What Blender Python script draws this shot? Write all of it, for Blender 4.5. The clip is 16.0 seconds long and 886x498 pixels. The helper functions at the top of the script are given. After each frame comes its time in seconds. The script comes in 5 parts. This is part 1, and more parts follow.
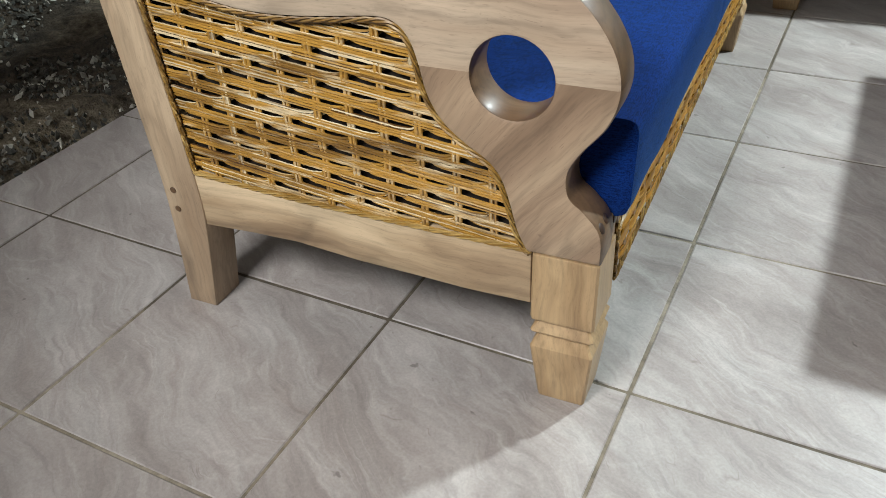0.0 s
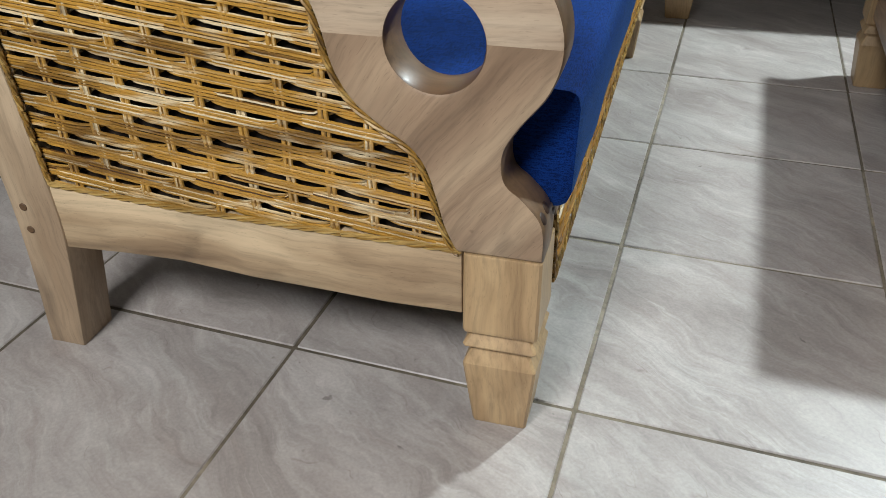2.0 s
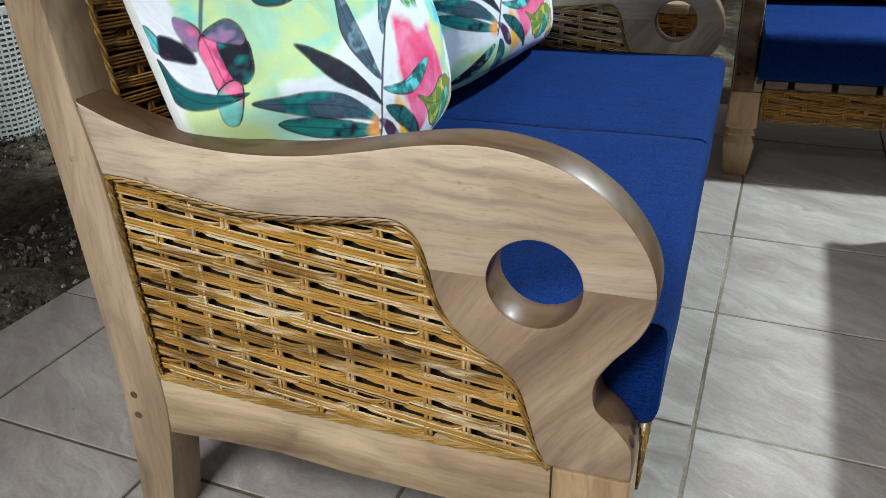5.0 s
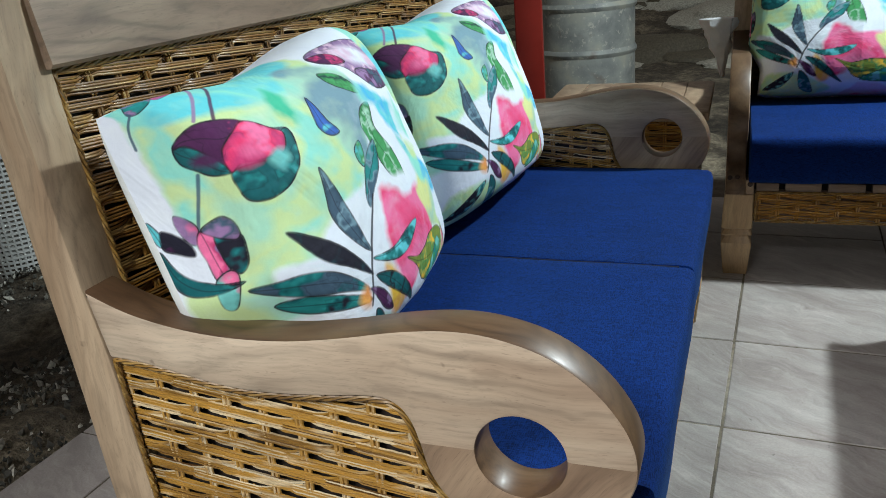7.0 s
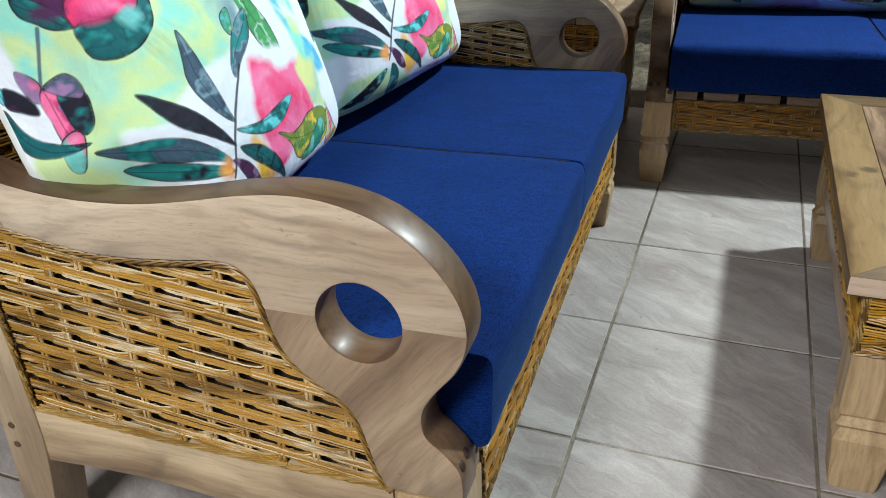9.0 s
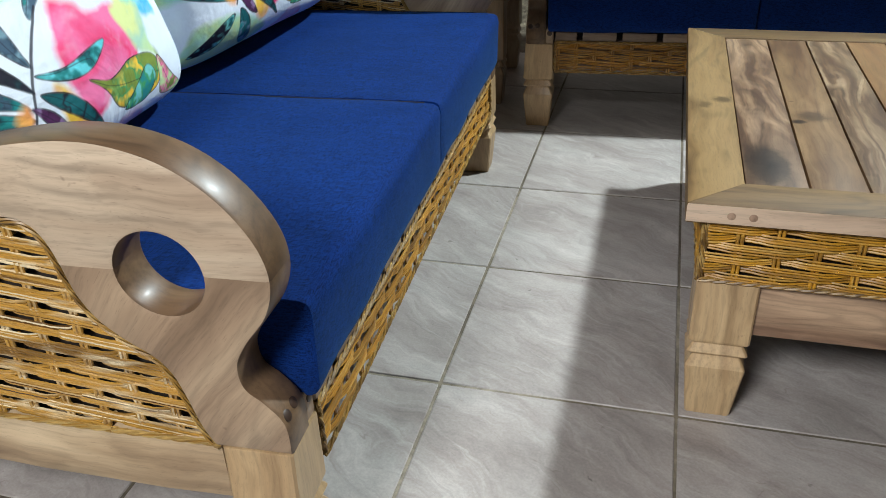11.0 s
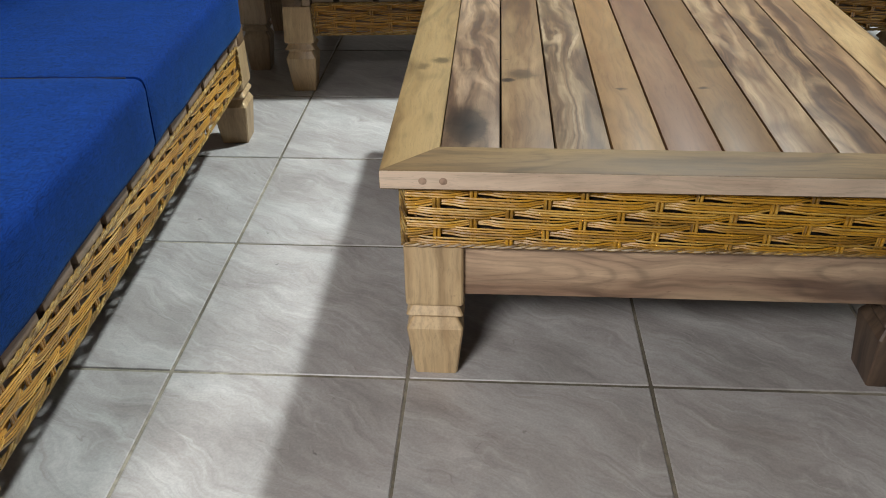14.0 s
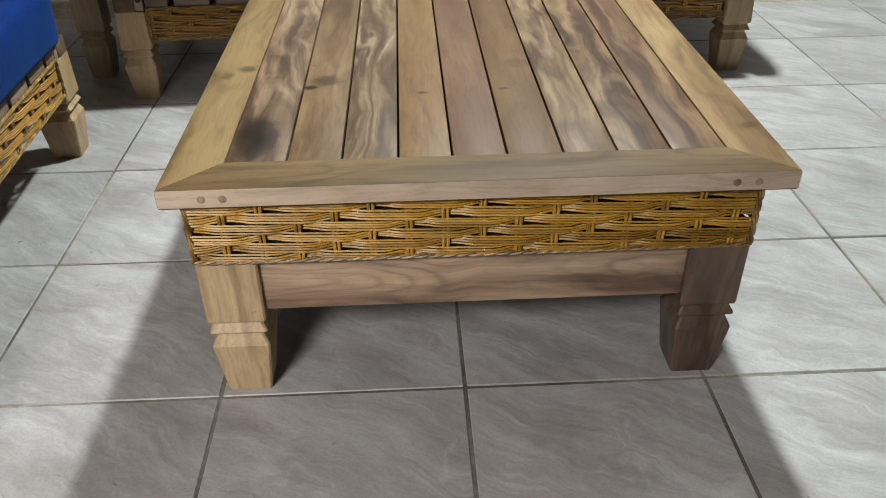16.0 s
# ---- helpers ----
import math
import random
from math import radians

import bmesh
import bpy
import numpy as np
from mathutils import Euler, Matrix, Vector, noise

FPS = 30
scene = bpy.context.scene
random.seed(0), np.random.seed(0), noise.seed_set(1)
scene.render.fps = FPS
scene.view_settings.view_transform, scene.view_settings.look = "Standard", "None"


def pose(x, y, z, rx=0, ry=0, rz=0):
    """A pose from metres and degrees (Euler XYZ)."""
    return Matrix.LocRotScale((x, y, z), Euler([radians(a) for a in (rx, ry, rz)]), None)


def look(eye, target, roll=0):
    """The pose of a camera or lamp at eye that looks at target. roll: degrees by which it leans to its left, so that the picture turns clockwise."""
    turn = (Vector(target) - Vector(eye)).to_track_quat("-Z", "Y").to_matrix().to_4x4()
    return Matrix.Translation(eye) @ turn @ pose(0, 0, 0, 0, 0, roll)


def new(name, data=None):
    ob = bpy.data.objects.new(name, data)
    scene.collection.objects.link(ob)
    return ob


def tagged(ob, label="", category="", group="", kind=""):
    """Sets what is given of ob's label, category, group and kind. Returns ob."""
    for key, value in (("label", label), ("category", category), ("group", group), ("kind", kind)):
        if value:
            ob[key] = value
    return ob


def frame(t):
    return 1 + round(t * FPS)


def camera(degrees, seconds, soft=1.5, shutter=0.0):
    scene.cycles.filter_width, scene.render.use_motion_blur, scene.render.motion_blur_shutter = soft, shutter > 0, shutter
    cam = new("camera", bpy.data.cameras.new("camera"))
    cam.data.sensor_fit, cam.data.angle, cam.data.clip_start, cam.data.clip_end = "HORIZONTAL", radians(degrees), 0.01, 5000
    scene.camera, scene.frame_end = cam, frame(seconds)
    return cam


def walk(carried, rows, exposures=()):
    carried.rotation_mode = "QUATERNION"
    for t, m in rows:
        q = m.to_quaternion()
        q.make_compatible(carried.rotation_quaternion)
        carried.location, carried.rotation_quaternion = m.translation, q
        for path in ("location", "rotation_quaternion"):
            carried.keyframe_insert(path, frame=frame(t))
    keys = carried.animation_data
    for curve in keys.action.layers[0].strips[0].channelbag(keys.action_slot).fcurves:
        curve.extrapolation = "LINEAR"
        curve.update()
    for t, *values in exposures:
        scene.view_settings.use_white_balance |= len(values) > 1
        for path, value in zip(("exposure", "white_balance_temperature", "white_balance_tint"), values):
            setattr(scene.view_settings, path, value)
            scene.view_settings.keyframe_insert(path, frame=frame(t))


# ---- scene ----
cam = camera(57.9, 16.0, 0.9)
PATH = [
    (0, (0.17, -1.221, 0.858), (-0.621, 0.189, -0.319), -3.8),
    (0.5, (0.161, -1.214, 0.81), (-0.585, 0.216, -0.372), -2.9),
    (1, (0.133, -1.193, 0.762), (-0.55, 0.281, -0.405), -2.6),
    (1.5, (0.107, -1.163, 0.727), (-0.512, 0.36, -0.413), -2.5),
    (2, (0.094, -1.147, 0.738), (-0.467, 0.422, -0.368), -1.3),
    (2.5, (0.079, -1.143, 0.759), (-0.493, 0.44, -0.322), -1.5),
    (3, (0.067, -1.145, 0.778), (-0.512, 0.452, -0.278), -1.5),
    (3.5, (0.06, -1.15, 0.798), (-0.529, 0.47, -0.217), -1.2),
    (4, (0.054, -1.151, 0.821), (-0.556, 0.472, -0.176), -1.1),
    (4.5, (0.043, -1.147, 0.856), (-0.596, 0.495, -0.09), -1.1),
    (5, (0.039, -1.153, 0.88), (-0.662, 0.499, -0.004), -1.7),
    (5.2, (0.038, -1.156, 0.894), (-0.694, 0.494, 0.032), -2.0),
    (7.3, (0.091, -1.128, 1.0), (-0.661, 0.588, 0.301), -5.4),
    (7.5, (0.101, -1.121, 0.988), (-0.634, 0.594, 0.268), -5.3),
    (8, (0.143, -1.119, 0.958), (-0.569, 0.595, 0.213), -4.2),
    (8.5, (0.17, -1.114, 0.947), (-0.51, 0.574, 0.118), -2.9),
    (8.7, (0.183, -1.114, 0.947), (-0.489, 0.559, 0.081), -2.3),
    (10.8, (0.299, -1.062, 0.905), (-0.203, 0.605, -0.08), -2.3),
    (11, (0.32, -1.055, 0.905), (-0.161, 0.61, -0.093), -2.5),
    (11.5, (0.35, -1.049, 0.9), (-0.084, 0.624, -0.106), -1.9),
    (12, (0.384, -1.041, 0.906), (-0.001, 0.627, -0.129), -1.7),
    (12.5, (0.42, -1.026, 0.905), (0.054, 0.636, -0.146), -2.2),
    (13, (0.461, -1.009, 0.904), (0.188, 0.66, -0.163), -1.7),
    (13.5, (0.496, -0.997, 0.904), (0.303, 0.674, -0.178), -1.5),
    (14, (0.529, -0.99, 0.906), (0.416, 0.681, -0.187), -0.8),
    (14.5, (0.569, -0.985, 0.91), (0.523, 0.683, -0.193), -0.5),
    (15, (0.614, -0.98, 0.91), (0.646, 0.684, -0.199), -0.2),
    (15.5, (0.669, -0.977, 0.912), (0.747, 0.681, -0.204), -0.3),
    (16, (0.722, -0.965, 0.928), (0.796, 0.691, -0.191), -0.6),
]
EXPOSURE = [(0, 0.02), (1, -0.1), (3.5, -0.1), (5, -0.17), (7.5, -0.4), (8.5, -0.22), (11, -0.02), (13, 0.07), (16, 0.02)]
walk(cam, [(t, look(eye, target, roll)) for t, eye, target, roll in PATH], EXPOSURE)

# ---- world, lamp, daylight ----
world = bpy.data.worlds.new("world")
scene.world = world
world.use_nodes = True
wn = world.node_tree
# evening: a dim, slightly warm glow from outside the porch
wn.nodes["Background"].inputs[0].default_value = (1.0, 0.94, 0.86, 1)
wn.nodes["Background"].inputs[1].default_value = 0.19

# the cool ceiling lamp over the sofas
lamp = bpy.data.lights.new("ceiling_lamp", "POINT")
lamp.energy, lamp.color, lamp.shadow_soft_size = 480.0, (0.828, 0.960, 0.998), 0.08
lamp_ob = new("ceiling_lamp_light", lamp)
lamp_ob.location = (1.29, 1.48, 2.60)
# the unseen lamp by the porch's front corner, behind the walk, aimed at the floor
lamp_b = bpy.data.lights.new("wall_lamp", "SPOT")
lamp_b.energy, lamp_b.color, lamp_b.shadow_soft_size = 410.0, (0.935, 0.96, 0.975), 0.42
lamp_b.spot_size, lamp_b.spot_blend = radians(49), 0.35
lamp_b_ob = new("wall_lamp_light", lamp_b)
# cone squeezed wide and low by hand, to keep the far sofa dark
lamp_b_ob.matrix_world = look((-0.45, -2.40, 2.2), (-0.03, -0.36, 0.0)) @ Matrix.Diagonal((1.25, 0.64, 1.0, 1.0))


# ---- material helpers ----
class Nodes:
    def __init__(self, name):
        self.mat = bpy.data.materials.new(name)
        self.mat.use_nodes = True
        self.tree = self.mat.node_tree
        self.bsdf = self.tree.nodes["Principled BSDF"]

    def add(self, kind, **inputs):
        n = self.tree.nodes.new(kind)
        for k, v in inputs.items():
            key = int(k[1:]) if k[0] == "i" and k[1:].isdigit() else k.replace("_", " ")
            self.put(n.inputs[key], v)
        return n

    def put(self, socket, v):
        if isinstance(v, bpy.types.NodeSocket):
            self.tree.links.new(v, socket)
        elif isinstance(v, bpy.types.Node):
            self.tree.links.new(v.outputs[0], socket)
        else:
            socket.default_value = v

    def math(self, op, a, b=0.0):
        n = self.tree.nodes.new("ShaderNodeMath")
        n.operation = op
        self.put(n.inputs[0], a), self.put(n.inputs[1], b)
        return n.outputs[0]

    def vmath(self, op, a, b):
        n = self.tree.nodes.new("ShaderNodeVectorMath")
        n.operation = op
        self.put(n.inputs[0], a), self.put(n.inputs[1], b)
        return n.outputs["Value"] if op in ("LENGTH", "DISTANCE", "DOT_PRODUCT") else n.outputs[0]

    def mix(self, fac, a, b, blend="MIX"):
        n = self.tree.nodes.new("ShaderNodeMix")
        n.data_type, n.blend_type = "RGBA", blend
        self.put(n.inputs[0], fac), self.put(n.inputs[6], a), self.put(n.inputs[7], b)
        return n.outputs[2]

    def ramp(self, fac, stops):
        n = self.tree.nodes.new("ShaderNodeValToRGB")
        el = n.color_ramp.elements
        while len(el) < len(stops):
            el.new(0.5)
        for e, (p, c) in zip(el, stops):
            e.position = p
            e.color = (*c, 1) if isinstance(c, tuple) else (c, c, c, 1)
        self.put(n.inputs[0], fac)
        return n.outputs[0]

    def noise(self, vec, scale, detail=4.0, rough=0.55, distort=0.0):
        return self.add("ShaderNodeTexNoise", Vector=vec, Scale=scale, Detail=detail, Roughness=rough, Distortion=distort).outputs[0]

    def scaled(self, vec, s, off=(0, 0, 0), rot=(0, 0, 0)):
        n = self.add("ShaderNodeMapping", Vector=vec)
        n.inputs["Location"].default_value, n.inputs["Scale"].default_value = off, s
        n.inputs["Rotation"].default_value = [radians(a) for a in rot]
        return n.outputs[0]

    def local(self):
        """Object space, moved by a random step per object."""
        tc = self.add("ShaderNodeTexCoord").outputs["Object"]
        rnd = self.add("ShaderNodeObjectInfo").outputs["Random"]
        step = self.add("ShaderNodeCombineXYZ", X=self.math("MULTIPLY", rnd, 7.3), Y=self.math("MULTIPLY", rnd, 3.1), Z=self.math("MULTIPLY", rnd, 5.7))
        return tc, self.vmath("ADD", tc, step.outputs[0]), rnd

    def bump(self, height, strength, dist=0.002, normal=None):
        n = self.add("ShaderNodeBump", Height=height, Strength=strength, Distance=dist)
        if normal is not None:
            self.put(n.inputs["Normal"], normal)
        return n.outputs[0]

    def out(self, colour, rough, normal=None, metal=0.0, coat=0.0, coat_rough=0.15, spec=0.5):
        b = self.bsdf
        self.put(b.inputs["Base Color"], colour if not isinstance(colour, tuple) else (*colour, 1))
        self.put(b.inputs["Roughness"], rough), self.put(b.inputs["Metallic"], metal)
        self.put(b.inputs["Coat Weight"], coat), self.put(b.inputs["Coat Roughness"], coat_rough)
        self.put(b.inputs["Specular IOR Level"], spec)
        if normal is not None:
            self.put(b.inputs["Normal"], normal)
        return self.mat


def rgb(r, g, b):
    """Linear colour from 0..255 screen values."""
    return tuple(((c / 255 + 0.055) / 1.055) ** 2.4 if c > 10 else c / 255 / 12.92 for c in (r, g, b))


def wood(name, tones, along="x", seed=0.0, band=16.0, contrast=1.0, rot=(0, 0, 0), knots=(), rough=0.46, coat=0.12, figure=1.0, spec=0.5, cream=0.0, coat_rough=0.22):
    """Oiled hardwood: three tones from pale to dark, grain along one axis of the object. knots: (centre, reach, depth)."""
    n = Nodes(name)
    raw, vec, rnd = n.local()
    stretch = {"x": (0.09, 1, 1), "y": (1, 0.09, 1), "z": (1, 1, 0.09)}[along]
    base = n.scaled(vec, (1, 1, 1), (seed, seed * 0.7, seed * 1.3), rot)
    warp = n.add("ShaderNodeTexNoise", Vector=base, Scale=4.5, Detail=3.0).outputs[1]
    warp = n.vmath("SUBTRACT", warp, (0.5, 0.5, 0.5))
    knot_mask = None
    for centre, reach, depth in knots:
        soft = n.add("ShaderNodeTexNoise", Vector=raw, Scale=34.0, Detail=6.0, Roughness=0.65).outputs[1]
        p = n.vmath("ADD", raw, n.vmath("MULTIPLY", n.vmath("SUBTRACT", soft, (0.5, 0.5, 0.5)), (0.028, 0.028, 0.028)))
        d = n.vmath("LENGTH", n.vmath("DIVIDE", n.vmath("SUBTRACT", p, centre), reach), (0, 0, 0))
        m = n.math("MULTIPLY", n.ramp(d, [(0.0, 1.0), (0.5, 0.8), (0.75, 0.3), (1.0, 0.0)]), depth)
        knot_mask = m if knot_mask is None else n.math("MAXIMUM", knot_mask, m)
    base = n.vmath("ADD", base, n.vmath("MULTIPLY", warp, (0.05, 0.05, 0.05)))
    grain = n.scaled(base, stretch)
    bands = n.noise(grain, band, 3.0, 0.6, 0.6)
    pale, mid, dark = tones
    c = n.ramp(bands, [(0.5 - 0.24 / contrast, dark), (0.47, mid), (0.5 + 0.2 / contrast, pale)])
    large = n.noise(base, 2.2, 2.0)
    c = n.mix(n.ramp(large, [(0.35, 0.0), (0.7, 0.35)]), c, (*mid, 1))
    heart = n.noise(n.scaled(base, tuple(0.28 if s < 1 else 1 for s in stretch), (3, 5, 1)), 6.5, 3.0, 0.55, 0.4)
    rosy = tuple(v * k for v, k in zip(mid, (0.62, 0.55, 0.52)))
    c = n.mix(n.ramp(heart, [(0.47, 0.0), (0.66, 0.62 * figure)]), c, (*rosy, 1))
    sap = n.noise(n.scaled(base, tuple(0.2 if s < 1 else 1 for s in stretch), (8, 2, 6)), 8.0, 3.0, 0.55, 0.5)
    c = n.mix(n.ramp(sap, [(0.55, 0.0), (0.72, 0.55)]), c, (*[min(v * 1.12, 1.0) for v in pale], 1))
    # growth rings: contour lines of a slow field
    slow = n.noise(n.scaled(base, tuple(0.16 if s < 1 else 1 for s in stretch), (2, 9, 4)), band * 0.42, 1.5, 0.45, 0.3)
    ring = n.math("SINE", n.math("MULTIPLY", slow, 95.0))
    ring = n.math("ADD", n.math("MULTIPLY", ring, 0.5), 0.5)
    fade = n.ramp(n.noise(base, 5.0, 2.0), [(0.38, 0.0), (0.62, 1.0)])
    lines = n.ramp(ring, [(0.0, 0.66), (0.22, 0.93), (1.0, 1.06)])
    c = n.mix(n.math("MULTIPLY", fade, 0.85 * figure), c, n.mix(1.0, c, lines, "MULTIPLY"))
    if cream:
        wave = n.math("ADD", n.math("MULTIPLY", n.math("SINE", n.math("MULTIPLY", slow, 52.0)), 0.5), 0.5)
        line = n.math("MULTIPLY", n.ramp(wave, [(0.70, 0.0), (0.97, 1.0)]), n.ramp(n.noise(base, 7.0, 3.0), [(0.40, 0.0), (0.60, cream)]))
        c = n.mix(line, c, (*[min(v * k, 1.0) for v, k in zip(pale, (1.30, 1.32, 1.40))], 1))
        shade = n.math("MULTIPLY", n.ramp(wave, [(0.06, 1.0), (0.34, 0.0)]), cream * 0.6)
        c = n.mix(shade, c, (*[v * k for v, k in zip(dark, (0.98, 0.88, 1.0))], 1))
    flecks = n.noise(base, 46.0, 2.0)
    c = n.mix(n.ramp(flecks, [(0.73, 0.0), (0.80, 0.5)]), c, (*[v * 0.5 for v in dark], 1))
    fine_vec = n.scaled(base, tuple(s * (0.5 if s < 1 else 1) for s in stretch))
    fine = n.noise(fine_vec, 170.0, 3.0, 0.7)
    c = n.mix(1.0, c, n.ramp(fine, [(0.36, 0.82), (0.5, 0.98), (0.64, 1.05)]), "MULTIPLY")
    pores = n.noise(n.scaled(base, tuple(s * (0.9 if s < 1 else 1) for s in stretch)), 900.0, 1.0)
    c = n.mix(n.ramp(pores, [(0.66, 0.0), (0.76, 0.3)]), c, (*[v * 0.35 for v in dark], 1))
    tint = n.ramp(rnd, [(0.0, 0.86), (0.5, 1.0), (1.0, 1.1)])
    c = n.mix(1.0, c, tint, "MULTIPLY")
    if knot_mask is not None:
        c = n.mix(knot_mask, c, (*[v * 0.2 for v in dark], 1))
    r = n.math("ADD", n.math("MULTIPLY", fine, 0.12), rough - 0.06)
    nor = n.bump(fine, 0.12, 0.0006)
    nor = n.bump(large, 0.15, 0.004, nor)
    return n.out(c, r, nor, coat=coat, coat_rough=coat_rough, spec=spec)


wood_arm = wood("suar_wood_arm", (rgb(210, 192, 168), rgb(180, 157, 133), rgb(134, 108, 90)), "y", 1.3, 9, 1.3, figure=0.9)
wood_stile = wood("suar_wood_stile", (rgb(182, 158, 130), rgb(152, 127, 103), rgb(106, 84, 66)), "z", 4.1, 14, 1.0, rot=(-38, 0, 0), figure=0.7)
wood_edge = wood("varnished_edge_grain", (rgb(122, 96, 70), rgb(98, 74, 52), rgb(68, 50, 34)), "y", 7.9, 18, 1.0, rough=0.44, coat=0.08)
wood_post = wood("suar_wood_post", (rgb(188, 166, 138), rgb(158, 134, 108), rgb(110, 89, 70)), "z", 2.2, 14, 1.1, figure=0.7)
wood_leg = wood("suar_wood_leg", (rgb(204, 175, 134), rgb(172, 142, 104), rgb(124, 97, 68)), "z", 6.4, 20, 0.8, figure=0.25)
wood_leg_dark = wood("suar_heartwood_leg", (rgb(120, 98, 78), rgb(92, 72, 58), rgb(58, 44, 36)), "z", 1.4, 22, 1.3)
wood_rail = wood("suar_wood_rail", (rgb(206, 182, 148), rgb(176, 150, 118), rgb(122, 98, 74)), "y", 3.7, 13, 1.5)
wood_long = wood("suar_wood_long_rail", (rgb(160, 138, 116), rgb(132, 110, 92), rgb(92, 74, 62)), "x", 5.5, 14)
wood_peg = wood("peg_end_grain", (rgb(196, 166, 142), rgb(178, 148, 124), rgb(146, 116, 96)), "y", 2.6, 30, coat=0.0)
wood_dowel = wood("dark_dowel_end", (rgb(70, 48, 34), rgb(56, 38, 27), rgb(40, 27, 20)), "y", 2.6, 30, coat=0.0)
# near-black tone: the shade seen through gaps, put into the boards behind them
wood_gap_shade = wood("gap_shade_board", (rgb(44, 33, 25), rgb(32, 24, 18), rgb(22, 17, 13)), "x", 8.1, 14, coat=0.0, rough=0.7)


def plain(name, colour, rough, scale=40.0, amount=0.25, bump=0.1, metal=0.0, coat=0.0):
    n = Nodes(name)
    raw, vec, rnd = n.local()
    a, b = n.noise(vec, scale), n.noise(vec, scale * 0.12, 3.0)
    c = n.mix(1.0, (*colour, 1), n.ramp(a, [(0.2, 1 - amount), (0.8, 1 + amount * 0.4)]), "MULTIPLY")
    c = n.mix(1.0, c, n.ramp(b, [(0.3, 1 - amount), (0.7, 1.0)]), "MULTIPLY")
    return n.out(c, rough, n.bump(a, bump, 0.001), metal=metal, coat=coat)


def rattan(name, gold, straw, dark, along, gloss=1.0, gloss_rough=0.21):
    n = Nodes(name)
    raw, vec, rnd = n.local()
    isl = n.add("ShaderNodeNewGeometry").outputs["Random Per Island"]
    c = n.ramp(isl, [(0.0, dark), (0.2, gold), (0.72, gold), (1.0, straw)])
    n.bsdf.inputs["Coat IOR"].default_value = 1.7
    flow = n.scaled(vec, {"x": (0.14, 1, 1), "y": (1, 0.14, 1)}[along])
    blot = n.noise(flow, 34.0, 3.0)
    c = n.mix(n.ramp(blot, [(0.46, 0.0), (0.66, 0.7)]), c, (*dark, 1))
    # pale streaks: straw tone that also stands in for white glints
    pale = n.noise(flow, 62.0, 2.0, 0.6)
    c = n.mix(n.ramp(pale, [(0.55, 0.0), (0.70, 0.7)]), c, (*straw, 1))
    lines = n.noise(flow, 420.0, 2.0)
    c = n.mix(1.0, c, n.ramp(lines, [(0.3, 0.74), (0.7, 1.1)]), "MULTIPLY")
    return n.out(c, n.math("ADD", n.math("MULTIPLY", blot, 0.2), 0.34), n.bump(lines, 0.12, 0.0006), coat=gloss, coat_rough=gloss_rough)


rattan_gold = rattan("varnished_rattan", rgb(190, 142, 60), rgb(236, 218, 180), rgb(82, 50, 16), "y", 1.0, 0.15)
rattan_long = rattan("varnished_rattan_long", rgb(182, 126, 36), rgb(208, 166, 92), rgb(96, 62, 18), "x")
# darker copy of the cane: shade behind the pillows put into the colour
rattan_back = rattan("shade_toned_rattan_back", rgb(150, 104, 38), rgb(196, 160, 96), rgb(84, 54, 18), "x", 0.8)
rattan_cord = rattan("dull_rattan_cord", rgb(150, 112, 48), rgb(190, 158, 96), rgb(80, 54, 22), "y", 0.0)
rattan_table = rattan("golden_rattan", rgb(196, 140, 34), rgb(210, 164, 74), rgb(112, 76, 22), "x", 0.0)
rattan_table_side = rattan("golden_rattan_side", rgb(196, 140, 34), rgb(210, 164, 74), rgb(112, 76, 22), "y", 0.0)


def fabric_mat():
    n = Nodes("navy_canvas")
    raw, vec, rnd = n.local()
    weave_a = n.noise(n.scaled(vec, (1, 0.12, 1)), 900.0, 1.0)
    weave_b = n.noise(n.scaled(vec, (0.12, 1, 1)), 900.0, 1.0)
    w = n.math("ADD", weave_a, weave_b)
    blot = n.noise(vec, 9.0, 5.0, 0.65)
    slub = n.noise(n.scaled(vec, (1, 0.05, 1)), 130.0, 2.0)
    c = n.ramp(w, [(0.7, rgb(1, 18, 58)), (1.0, rgb(2, 32, 90)), (1.0, rgb(5, 42, 106))])
    c = n.mix(1.0, c, n.ramp(blot, [(0.3, 0.82), (0.7, 1.12)]), "MULTIPLY")
    c = n.mix(1.0, c, n.ramp(slub, [(0.3, 0.88), (0.7, 1.1)]), "MULTIPLY")
    lint = n.noise(vec, 260.0, 2.0)
    c = n.mix(n.ramp(lint, [(0.74, 0.0), (0.8, 0.18)]), c, (*rgb(90, 120, 170), 1))
    nor = n.bump(blot, 0.25, 0.01, n.bump(w, 0.25, 0.0008))
    m = n.out(c, 0.9, nor, spec=0.12)
    n.bsdf.inputs["Sheen Weight"].default_value = 0.09
    n.bsdf.inputs["Sheen Tint"].default_value = (0.12, 0.45, 1.0, 1)
    return m


navy = fabric_mat()
navy_dark = plain("navy_seam", rgb(8, 16, 40), 0.9, 200)


